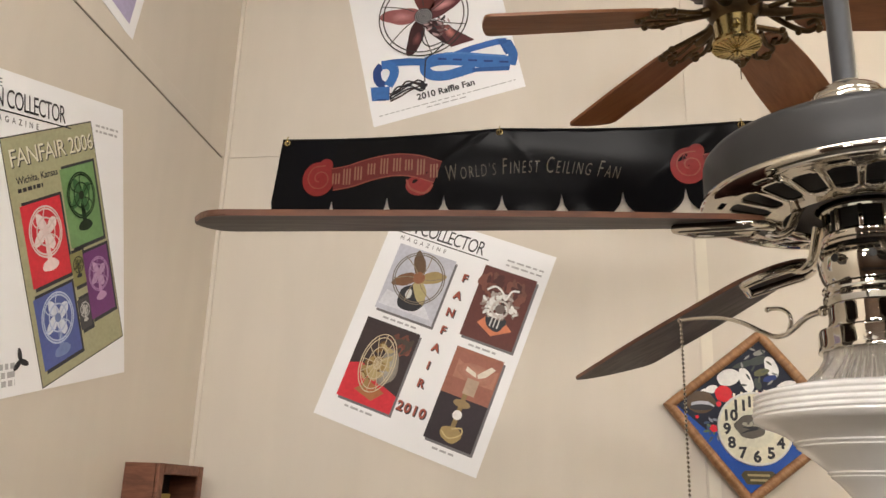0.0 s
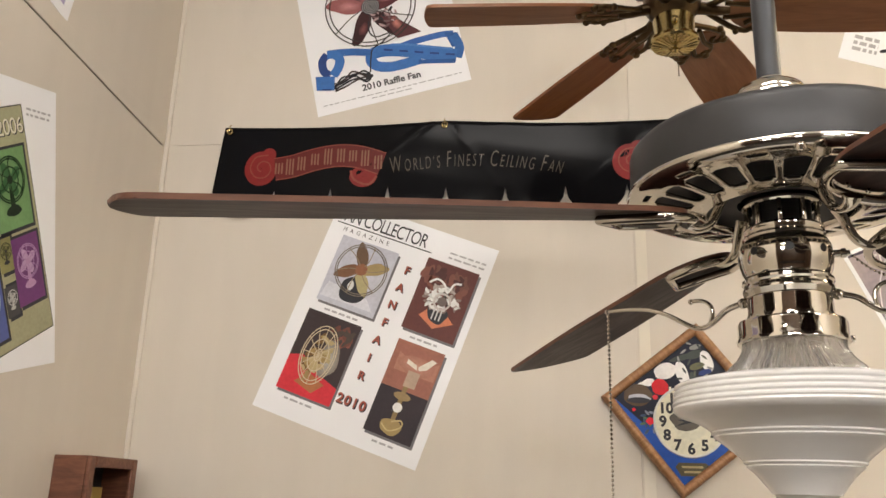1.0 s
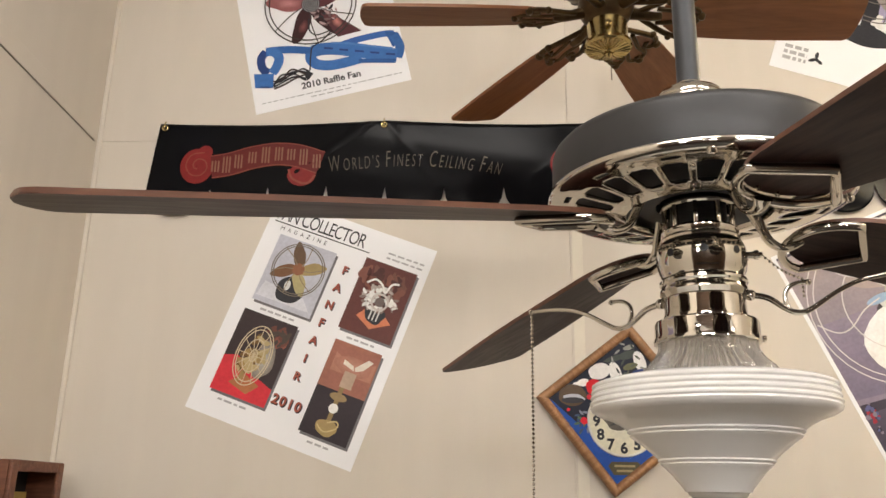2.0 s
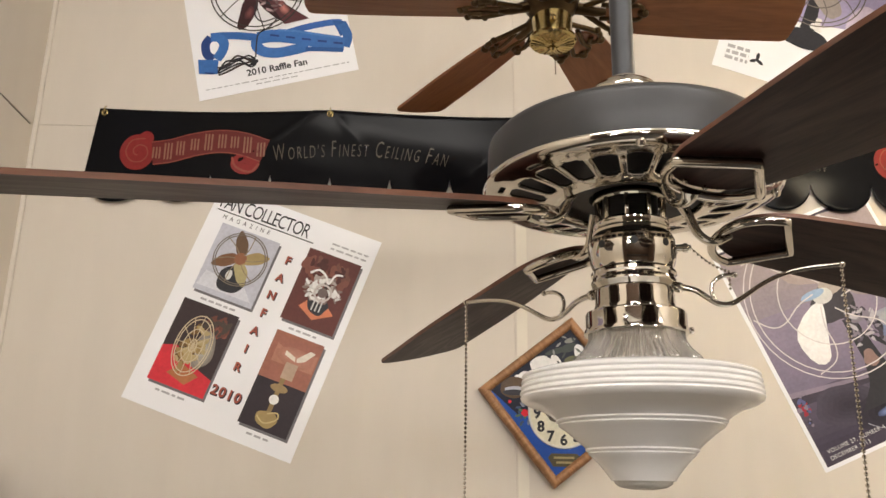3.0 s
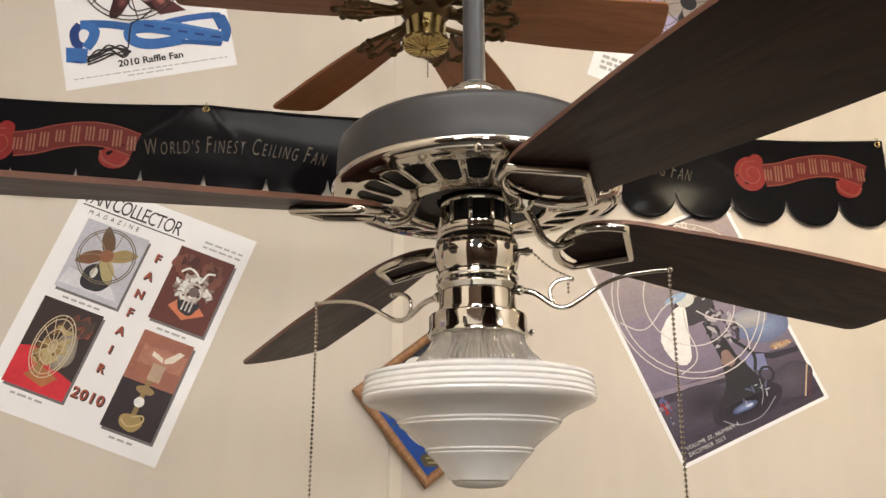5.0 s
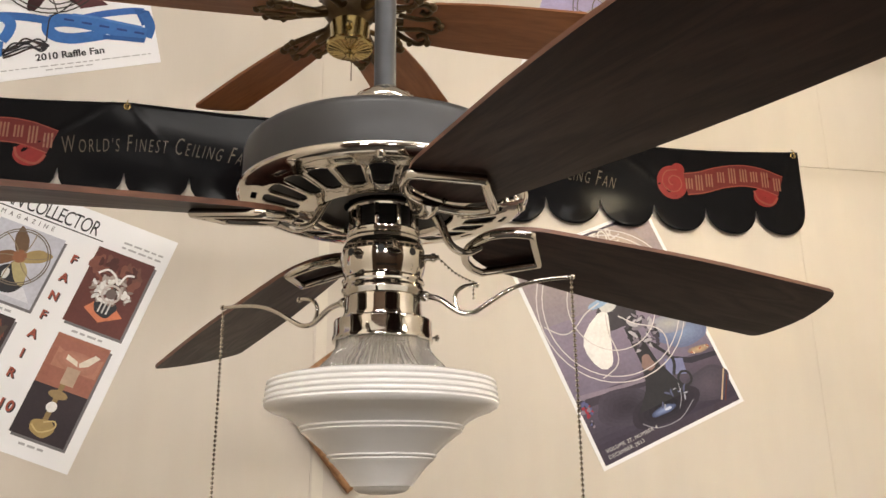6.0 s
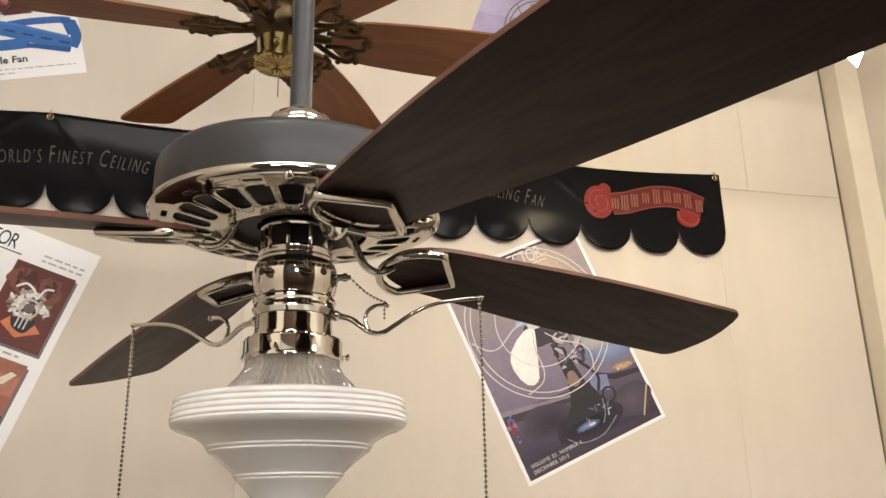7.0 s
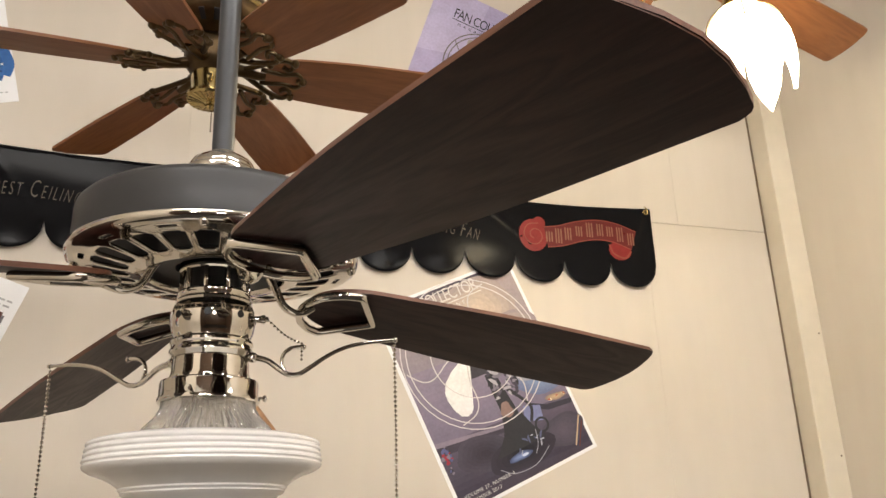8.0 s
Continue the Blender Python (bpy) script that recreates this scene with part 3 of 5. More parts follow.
        return part(name, bm, material, self.root, smooth=False)

    def ring(self, name, u, v, ru, rv, width, material, layer=3, turn=0.0):
        k = self.w / self.h
        pts = []
        for i in range(40):
            t = 2 * math.pi * i / 40
            x, y = ru * math.cos(t), rv * math.sin(t)
            pts.append((u + x * math.cos(turn) - y * math.sin(turn), v + k * (x * math.sin(turn) + y * math.cos(turn))))
        return self.line(name, pts, width, material, layer, True)

    def text(self, name, words, u, v, size, material, layer=3, align="LEFT", shear=0.0, space=1.0, bold=0.0, turn=0.0, wide=1.0):
        """Lettering with its baseline at v; size is the letter height's share of the sheet's width."""
        me = letters(words, size * self.w, align, shear, space, bold * self.w)
        me.name = name
        me.materials.clear()
        me.materials.append(material)
        ob = new(name, me)
        ob.parent = self.root
        c = self.at(u, v)
        ang = math.atan2(self.a.y, self.a.x) + radians(turn)
        ob.matrix_basis = Matrix.Translation((c.x, c.y, self.z(layer))) @ Matrix.Rotation(ang, 4, "Z") @ Matrix.Diagonal((wide, 1, 1, 1))
        return ob

    def bars(self, name, u0, u1, v, size, material, layer=3, seed=1):
        """Writing too small to read, as plain bars."""
        rng = random.Random(seed)
        u = u0
        while u < u1:
            w = min(rng.uniform(0.018, 0.05), u1 - u)
            self.rect(name, u, u + w, v, v + size, material, layer)
            u += w + 0.012

    def cage_fan(self, u, v, r, wire, blade, base, hub, blades=4, turn=20, squash=1.0, foot=True, wires=8, thin=0.010, rings=(1.0, 0.9, 0.55)):
        """A printed picture of a caged desk fan."""
        k = self.w / self.h
        if foot:
            self.poly("printed_base", [(u - 0.10 * r, v), (u + 0.10 * r, v), (u + 0.16 * r, v - 1.15 * r * k), (u - 0.16 * r, v - 1.15 * r * k)], base, 2)
            self.blob("printed_base", u, v - 1.35 * r * k, 0.52 * r, 0.24 * r, base, 2.3, wob=0.04)
        for i in range(blades):
            t = turn + 360 * i / blades
            c, s = math.cos(radians(t)), math.sin(radians(t))
            self.blob("printed_blade", u + 0.45 * r * c * squash, v + 0.45 * r * s * k, 0.40 * r, 0.23 * r, blade, 3 + 0.1 * i, turn=t + 12, wob=0.06)
        self.blob("printed_hub", u, v, 0.19 * r, 0.19 * r, hub, 4)
        for q in rings:
            self.ring("printed_ring", u, v, r * q * squash, r * q, thin, wire, 5)
        for i in range(wires):
            t = 2 * math.pi * (i + 0.3) / wires
            p = [(u + q * r * squash * math.cos(t + 0.25 * math.sin(3 * q)), v + q * r * k * math.sin(t + 0.25 * math.sin(3 * q))) for q in (0.2, 0.45, 0.7, 1.0)]
            self.line("printed_wire", p, thin * 0.8, wire, 5, smooth=4)


def sheet(name, label, category, corner, right, up, out, width, height, paper=None, group="", thick=0.0008):
    m = Matrix((Vector(right), Vector(up), Vector(out))).transposed().to_4x4()
    m.translation = Vector(corner)
    root = thing(name, label, category, m, group)
    n = 14
    bm = bmesh.new()
    vs = []
    for j in range(n + 1):
        for i in range(n + 1):
            vs.append(bm.verts.new((width * i / n, height * j / n, thick)))
    for j in range(n):
        for i in range(n):
            k = j * (n + 1) + i
            bm.faces.new((vs[k], vs[k + 1], vs[k + n + 2], vs[k + n + 1]))
    edge = bmesh.ops.extrude_face_region(bm, geom=bm.faces[:])
    bmesh.ops.translate(bm, verts=[v for v in edge["geom"] if isinstance(v, bmesh.types.BMVert)], vec=(0, 0, -thick))
    part("paper", bm, paper or PAPER, root, smooth=False)
    return Sheet(root, Vector((0, 0)), Vector((width, 0)), Vector((0, height)), thick)


def on_north(name, label, x, z, turn, width, height, **kw):
    c, s = math.cos(radians(turn)), math.sin(radians(turn))
    return sheet(name, label, "poster", (x, NORTH - 0.0006, z), (c, 0, s), (-s, 0, c), (0, -1, 0), width, height, **kw)


def on_west(name, label, y, z, turn, width, height, **kw):
    c, s = math.cos(radians(turn)), math.sin(radians(turn))
    return sheet(name, label, "poster", (WEST + 0.0006, y, z), (0, c, s), (0, -s, c), (1, 0, 0), width, height, **kw)


GREY = ink(0.42, 0.42, 0.43)
WHITE = ink(0.78, 0.77, 0.75)
SILVER = ink(0.62, 0.62, 0.60)
RED = ink(0.62, 0.035, 0.05)
MAROON = ink(0.12, 0.035, 0.028)
GOLD = ink(0.50, 0.33, 0.12)


def masthead(s, v=0.925, color=None, u=0.035, size=0.118, width=0.60):
    c = color or INK_K
    s.text("masthead", "FAN COLLECTOR", u, v, size, c, space=0.86, wide=0.665)
    s.line("printed_rule", [(u, v - 0.012), (u + width, v - 0.012)], 0.006, c)
    s.text("masthead", "MAGAZINE", u + 0.05, v - 0.045, 0.036, c, space=2.15, wide=0.9)


# white cover with four photographs
s = on_north("poster", "white magazine poster with four fan photographs, pinned askew", -0.4845, 1.940, -19.7, 0.446, 0.583, group="posters")
masthead(s, 0.903)
s.text("masthead", "THE", 0.04, 0.955, 0.05, INK_K)
for k in range(2):
    s.bars("fine_print", 0.74, 0.96, 0.915 - 0.022 * k, 0.008, GREY, seed=k)
for i, ch in enumerate("FANFAIR"):
    u = 0.542 - 0.003 * i
    s.text("printed_letter", ch, u + 0.006, 0.762 - 0.083 * i, 0.064, INK_K, 2, "CENTER", bold=0.003)
    s.text("printed_letter", ch, u, 0.765 - 0.083 * i, 0.064, ink(0.36, 0.09, 0.06), 3, "CENTER", bold=0.002)
s.text("printed_year", "2010", 0.446, 0.142, 0.076, INK_K, 2, space=1.2, bold=0.004)
s.text("printed_year", "2010", 0.440, 0.145, 0.076, ink(0.36, 0.09, 0.06), 3, space=1.2, bold=0.002)
DROP = ink(0.16, 0.15, 0.16)
for u0, u1, v0, v1, bg in ((0.10, 0.46, 0.527, 0.84, ink(0.52, 0.53, 0.60)), (0.63, 0.945, 0.54, 0.87, MAROON), (0.085, 0.42, 0.11, 0.478, ink(0.045, 0.03, 0.03)), (0.645, 0.928, 0.08, 0.49, ink(0.33, 0.13, 0.09))):
    s.rect("photo_shadow", u0 + 0.014, u1 + 0.014, v0 - 0.011, v1 - 0.011, DROP, 1)
    s.rect("photo", u0, u1, v0, v1, bg, 1.6)
    s.bars("fine_print", u0 + 0.07, u1 - 0.08, v0 - 0.034, 0.009, GREY, seed=int(u0 * 100))
# brass-bladed fan on grey
s.poly("printed_light", [(0.11, 0.55), (0.44, 0.55), (0.38, 0.60), (0.13, 0.62)], ink(0.66, 0.67, 0.72), 2)
s.blob("printed_base", 0.285, 0.615, 0.082, 0.078, INK_K, 2.4, wob=0.05)
s.blob("printed_gleam", 0.262, 0.632, 0.018, 0.030, SILVER, 2.8)
for t, c in ((18, ink(0.36, 0.27, 0.12)), (108, ink(0.14, 0.085, 0.05)), (-65, ink(0.42, 0.36, 0.18)), (205, ink(0.20, 0.10, 0.05))):
    s.blob("printed_blade", 0.285 + 0.085 * math.cos(radians(t)), 0.715 + 0.065 * math.sin(radians(t)), 0.074, 0.036, c, 3.2 + 0.0005 * (t + 65), turn=t + 8, wob=0.08)
s.blob("printed_hub", 0.285, 0.715, 0.036, 0.036, ink(0.28, 0.12, 0.06), 3.8)
for q in (0.155, 0.143):
    s.ring("printed_ring", 0.285, 0.712, q, q, 0.006, ink(0.16, 0.13, 0.10), 5)
for t in range(0, 360, 60):
    s.line("printed_wire", [(0.285 + q * math.cos(radians(t + 120 * q)), 0.712 + 0.76 * q * math.sin(radians(t + 120 * q))) for q in (0.03, 0.08, 0.155)], 0.005, ink(0.26, 0.20, 0.13), 5, smooth=3)
# silver engine-like fan on maroon
for i in range(5):
    s.blob("printed_glow", 0.66 + 0.055 * i, 0.80 - 0.03 * (i % 3), 0.035, 0.05, ink(0.20, 0.07, 0.05), 2, wob=0.2)
s.poly("printed_stand", [(0.70, 0.615), (0.80, 0.575), (0.905, 0.622), (0.83, 0.665), (0.75, 0.665)], ink(0.62, 0.20, 0.10), 2.2)
s.blob("printed_base", 0.80, 0.64, 0.06, 0.05, INK_K, 2.6, wob=0.08)
s.clutter("printed_metal", 0.79, 0.71, 0.105, 0.075, [ink(0.05, 0.035, 0.03), ink(0.22, 0.16, 0.14), ink(0.40, 0.34, 0.31), SILVER, WHITE], 16, 0.010, 3, 5)
s.ring("printed_ring", 0.80, 0.70, 0.046, 0.046, 0.012, ink(0.55, 0.50, 0.47), 4)
s.blob("printed_hub", 0.80, 0.70, 0.028, 0.028, ink(0.16, 0.12, 0.11), 4.1)
s.clutter("printed_texture", 0.79, 0.80, 0.12, 0.06, [ink(0.16, 0.06, 0.045), ink(0.08, 0.025, 0.02)], 14, 0.014, 2.2, 6)
s.line("printed_wire", [(0.69, 0.765), (0.73, 0.79), (0.78, 0.775), (0.81, 0.745), (0.83, 0.79), (0.87, 0.80)], 0.012, WHITE, 4.4, smooth=4)
for i in range(3):
    s.line("printed_wire", [(0.775 + 0.022 * i, 0.665), (0.775 + 0.022 * i, 0.615)], 0.008, SILVER, 4.5)
# bronze caged fan on red cloth
s.poly("printed_cloth", [(0.085, 0.11), (0.42, 0.11), (0.42, 0.19), (0.30, 0.22), (0.16, 0.28), (0.085, 0.26)], RED, 2)
s.blob("printed_figure", 0.36, 0.40, 0.035, 0.055, ink(0.22, 0.07, 0.05), 2, wob=0.2)
s.poly("printed_stand", [(0.17, 0.16), (0.29, 0.135), (0.345, 0.185), (0.24, 0.215)], ink(0.40, 0.15, 0.06), 2.4)
s.clutter("printed_texture", 0.33, 0.40, 0.075, 0.05, [ink(0.14, 0.05, 0.035), ink(0.07, 0.05, 0.04)], 12, 0.014, 2.2, 8)
s.soft("printed_drum", 0.310, 0.295, 0.060, 0.110, (0.50, 0.47, 0.42), (0.20, 0.17, 0.14), 2.5)
s.clutter("printed_blade", 0.245, 0.285, 0.070, 0.120, [ink(0.16, 0.09, 0.03), ink(0.34, 0.23, 0.09), ink(0.46, 0.36, 0.18)], 12, 0.016, 2.9, 9)
for q in (1.0, 0.88, 0.55, 0.2):
    s.ring("printed_ring", 0.245, 0.298, 0.100 * q, 0.172 * q, 0.0055, ink(0.60, 0.50, 0.34), 5)
for t in range(0, 360, 30):
    s.line("printed_wire", [(0.245, 0.298), (0.245 + 0.100 * math.cos(radians(t)), 0.298 + 0.131 * math.sin(radians(t)))], 0.0045, ink(0.55, 0.45, 0.30), 5)
# lamp-shaped fan
s.rect("photo_half", 0.645, 0.928, 0.08, 0.285, ink(0.035, 0.025, 0.03), 2)
s.poly("printed_light", [(0.68, 0.44), (0.80, 0.40), (0.92, 0.44), (0.92, 0.36), (0.68, 0.36)], ink(0.42, 0.19, 0.13), 2.1)
for pts in ([(0.74, 0.42), (0.80, 0.405), (0.81, 0.385), (0.74, 0.40)], [(0.81, 0.40), (0.87, 0.45), (0.90, 0.445), (0.86, 0.40), (0.82, 0.385)]):
    s.poly("printed_blade", pts, ink(0.72, 0.66, 0.56), 3)
s.rect("printed_box", 0.765, 0.835, 0.305, 0.375, ink(0.45, 0.33, 0.24), 2.6)
s.soft("printed_light", 0.80, 0.40, 0.11, 0.055, (0.50, 0.26, 0.19), (0.36, 0.15, 0.105), 2.2)
s.line("printed_stem", [(0.785, 0.305), (0.783, 0.15)], 0.026, ink(0.26, 0.18, 0.08), 3)
s.blob("printed_collar", 0.785, 0.262, 0.05, 0.022, ink(0.30, 0.21, 0.10), 3.2)
s.blob("printed_dial", 0.783, 0.212, 0.027, 0.027, WHITE, 3.8)
s.blob("printed_foot", 0.785, 0.128, 0.062, 0.045, ink(0.36, 0.26, 0.11), 3.2, wob=0.05)
s.line("printed_curl", [(0.73, 0.13), (0.78, 0.11), (0.84, 0.14), (0.83, 0.165), (0.78, 0.15)], 0.008, ink(0.55, 0.43, 0.20), 4, smooth=4)

# raffle fan with a blue ribbon
s = on_north("poster", "white poster of a caged fan and blue prize ribbon, pinned askew", -0.3715, 2.7265, 13.4, 0.435, 0.583, group="posters")
BLUE, BLUE2, NAVY = ink(0.028, 0.100, 0.30), ink(0.045, 0.150, 0.42), ink(0.022, 0.055, 0.20)
s.line("printed_ribbon", [(0.60, 0.262), (0.72, 0.272), (0.88, 0.272), (0.955, 0.262)], 0.045, ink(0.045, 0.13, 0.40), 1.6, smooth=4)
for t, c, wide in ((75, MAROON, 0.072), (160, (0.30, 0.11, 0.11), 0.060), (238, (0.045, 0.016, 0.018), 0.050), (300, (0.035, 0.014, 0.016), 0.052), (20, (0.10, 0.03, 0.035), 0.066)):
    c = c if not isinstance(c, tuple) else ink(*c)
    s.blob("printed_blade", 0.47 + 0.155 * math.cos(radians(t)), 0.515 + 0.115 * math.sin(radians(t)), 0.140, wide, c, 3, turn=t + 6, wob=0.07)
s.soft("printed_gleam", 0.615, 0.395, 0.030, 0.060, (0.62, 0.24, 0.20), (0.08, 0.028, 0.03), 3.2, turn=18)
s.soft("printed_gleam", 0.62, 0.555, 0.085, 0.034, (0.66, 0.32, 0.32), (0.12, 0.04, 0.045), 3.2, turn=12)
s.soft("printed_gleam", 0.33, 0.55, 0.080, 0.036, (0.56, 0.26, 0.26), (0.28, 0.10, 0.10), 3.2, turn=-16)
s.soft("printed_gleam", 0.395, 0.405, 0.028, 0.050, (0.22, 0.075, 0.075), (0.05, 0.018, 0.02), 3.2, turn=-30)
s.clutter("printed_detail", 0.55, 0.44, 0.09, 0.07, [INK_K, ink(0.16, 0.10, 0.10), ink(0.42, 0.30, 0.30)], 8, 0.008, 3.6, 21, 2.6)
s.poly("printed_base", [(0.52, 0.46), (0.60, 0.44), (0.76, 0.315), (0.60, 0.31)], ink(0.10, 0.035, 0.04), 3.1)
s.blob("printed_hub", 0.47, 0.52, 0.062, 0.062, INK_K, 3.8)
for q in range(4):
    s.ring("printed_ring", 0.47, 0.52, 0.014 + 0.013 * q, 0.014 + 0.013 * q, 0.004, GREY, 4.2)
for q in (0.300, 0.272):
    s.ring("printed_ring", 0.47, 0.525, q, q, 0.0085, ink(0.04, 0.035, 0.03), 5)
for t in range(15, 375, 60):
    s.line("printed_wire", [(0.47 + q * math.cos(radians(t + 50 * q)), 0.525 + 0.746 * q * math.sin(radians(t + 50 * q))) for q in (0.07, 0.16, 0.30)], 0.007, ink(0.05, 0.045, 0.04), 5, smooth=4)
s.line("printed_cord", [(0.44, 0.44), (0.43, 0.38), (0.47, 0.345), (0.56, 0.35), (0.50, 0.31), (0.43, 0.285), (0.405, 0.235), (0.385, 0.165)], 0.009, INK_K, 4.6, smooth=5)
MID, PALE = ink(0.036, 0.125, 0.36), ink(0.070, 0.195, 0.47)
loop = [(0.125, 0.200), (0.090, 0.232), (0.092, 0.285), (0.130, 0.315), (0.180, 0.305), (0.205, 0.270), (0.185, 0.230), (0.145, 0.195)]
s.line("printed_ribbon", loop[:4], 0.055, NAVY, 3.0, smooth=6)
s.line("printed_ribbon", loop[3:], 0.062, BLUE2, 3.2, smooth=6)
s.line("printed_ribbon", [(0.13, 0.318), (0.20, 0.312), (0.30, 0.296), (0.40, 0.272), (0.46, 0.258)], 0.052, MID, 3.1, smooth=5)
s.line("printed_ribbon", [(0.41, 0.255), (0.405, 0.222), (0.44, 0.188), (0.52, 0.168), (0.62, 0.166), (0.72, 0.170)], 0.070, BLUE2, 3.3, smooth=5)
s.line("printed_ribbon", [(0.42, 0.262), (0.50, 0.262), (0.60, 0.242), (0.72, 0.205), (0.83, 0.172), (0.945, 0.145)], 0.088, BLUE2, 3.5, smooth=5)
s.line("printed_ribbon", [(0.55, 0.285), (0.66, 0.262), (0.78, 0.226), (0.93, 0.182)], 0.016, PALE, 3.7, smooth=5)
s.line("printed_ribbon", [(0.70, 0.158), (0.80, 0.140), (0.93, 0.115)], 0.030, BLUE, 3.6, smooth=4)
s.line("printed_ribbon", [(0.945, 0.130), (0.975, 0.185), (0.955, 0.255)], 0.060, MID, 3.2, smooth=5)
s.poly("printed_ribbon", [(0.90, 0.282), (0.985, 0.262), (0.985, 0.20), (0.93, 0.19)], BLUE, 3.1)
s.poly("printed_tail", [(0.030, 0.212), (0.155, 0.190), (0.135, 0.118), (0.022, 0.138)], BLUE2, 3.6)
s.poly("printed_tail", [(0.060, 0.140), (0.115, 0.128), (0.113, 0.120), (0.058, 0.131)], NAVY, 3.8)
for i in range(5):
    u, v = 0.50 + 0.095 * i, 0.272 - 0.026 * i
    s.poly("printed_mark", [(u, v), (u + 0.055, v - 0.014), (u + 0.053, v - 0.024), (u - 0.002, v - 0.010)], NAVY, 3.9)
for k, (a, b) in enumerate(((0.0, 0.0), (0.016, -0.010), (-0.010, 0.016))):
    s.line("printed_rope", [(0.14, 0.135 + a), (0.20, 0.158 + b), (0.27, 0.176 + a), (0.345, 0.166 + b), (0.382, 0.142), (0.345, 0.132 + a), (0.28, 0.150 + b), (0.21, 0.138 - a), (0.14, 0.120 + b)], 0.012, (INK_K, ink(0.05, 0.034, 0.03))[k % 2], 4 + 0.15 * k, smooth=5)
s.blob("printed_knot", 0.372, 0.148, 0.022, 0.026, INK_K, 4.5, wob=0.2)
s.text("printed_title", "2010 Raffle Fan", 0.505, 0.078, 0.062, INK_K, 3, "CENTER", bold=0.0015)
s.bars("fine_print", 0.05, 0.95, 0.045, 0.005, GREY, seed=4)
s.bars("fine_print", 0.36, 0.62, 0.026, 0.005, GREY, seed=5)

# dark photographic cover with a chrome fan
s = on_north("poster", "dark photographic magazine poster of a chrome fan, pinned askew", 1.198, 1.789, 23.8, 0.441, 0.583, group="posters")
def band_of(v0, v1, c0, c1, steps, lean=0.0, layer=1.0):
    """Strips across the sheet whose colour runs from c0 below to c1 above."""
    for i in range(steps):
        q = i / (steps - 1)
        lo, hi = v0 + (v1 - v0) * i / steps, v0 + (v1 - v0) * (i + 1) / steps
        s.poly("photo", [(0.022, lo - lean), (0.978, lo + lean), (0.978, hi + lean), (0.022, hi - lean)], ink(*[round(x + (y - x) * q, 3) for x, y in zip(c0, c1)]), layer)


s.rect("photo", 0.022, 0.978, 0.016, 0.984, ink(0.060, 0.048, 0.070), 0.9)
band_of(0.060, 0.300, (0.050, 0.041, 0.064), (0.105, 0.088, 0.125), 9, -0.02, 1.0)
band_of(0.300, 0.640, (0.185, 0.155, 0.222), (0.255, 0.212, 0.285), 9, -0.02, 1.0)
band_of(0.640, 0.955, (0.270, 0.228, 0.265), (0.370, 0.305, 0.305), 8, -0.02, 1.0)
s.soft("printed_glow", 0.62, 0.82, 0.30, 0.20, (0.66, 0.53, 0.40), (0.32, 0.26, 0.26), 1.4)
s.soft("printed_glow", 0.80, 0.66, 0.20, 0.13, (0.50, 0.42, 0.33), (0.26, 0.21, 0.24), 1.5)
s.soft("printed_shade", 0.84, 0.14, 0.15, 0.10, (0.105, 0.092, 0.125), (0.062, 0.051, 0.073), 1.3)
s.poly("printed_kerb", [(0.022, 0.335), (0.52, 0.275), (0.52, 0.262), (0.022, 0.312)], ink(0.24, 0.205, 0.26), 1.6)
s.poly("printed_gutter", [(0.022, 0.312), (0.52, 0.262), (0.52, 0.245), (0.022, 0.270)], ink(0.055, 0.045, 0.065), 1.6)
s.soft("printed_car", 0.84, 0.395, 0.175, 0.085, (0.24, 0.32, 0.50), (0.13, 0.15, 0.27), 1.8, turn=-8)
s.soft("printed_car", 0.78, 0.455, 0.130, 0.055, (0.46, 0.44, 0.42), (0.27, 0.28, 0.36), 2.2, turn=-12)
s.soft("printed_car", 0.92, 0.520, 0.050, 0.038, (0.58, 0.24, 0.12), (0.30, 0.20, 0.22), 2.3, turn=60)
s.soft("printed_lights", 0.885, 0.295, 0.075, 0.022, (0.62, 0.44, 0.24), (0.22, 0.16, 0.14), 2.5, turn=-8)
s.clutter("printed_lights", 0.885, 0.293, 0.062, 0.012, [ink(0.75, 0.62, 0.40), ink(0.40, 0.12, 0.07)], 5, 0.005, 3.0, 11)
s.poly("printed_tyre", [(0.70, 0.318), (0.80, 0.280), (0.978, 0.258), (0.978, 0.236), (0.80, 0.252), (0.69, 0.292)], ink(0.035, 0.033, 0.048), 2.4)
s.soft("printed_shadow", 0.30, 0.20, 0.20, 0.11, (0.028, 0.024, 0.036), (0.070, 0.058, 0.083), 1.8, turn=-15)
s.clutter("printed_can", 0.060, 0.25, 0.028, 0.090, [INK_K, ink(0.34, 0.03, 0.05), ink(0.10, 0.11, 0.24), ink(0.22, 0.19, 0.24)], 6, 0.011, 2.4, 12, 1.2)
s.line("printed_stripe", [(0.87, 0.05), (0.975, 0.17)], 0.010, ink(0.55, 0.42, 0.28), 2.4)
s.line("printed_stripe", [(0.89, 0.04), (0.977, 0.14)], 0.007, MAROON, 2.4)
s.soft("printed_base", 0.525, 0.135, 0.235, 0.105, (0.006, 0.006, 0.009), (0.040, 0.034, 0.050), 2.85)
s.poly("printed_base", [(0.35, 0.15), (0.45, 0.23), (0.50, 0.30), (0.62, 0.30), (0.66, 0.22), (0.71, 0.15)], INK_K, 3.1)
s.poly("printed_base", [(0.46, 0.23), (0.62, 0.23), (0.60, 0.34), (0.57, 0.52), (0.50, 0.52), (0.50, 0.34)], INK_K, 3.2)
s.soft("printed_gleam", 0.50, 0.120, 0.085, 0.024, (0.28, 0.36, 0.66), (0.03, 0.04, 0.09), 3.3)
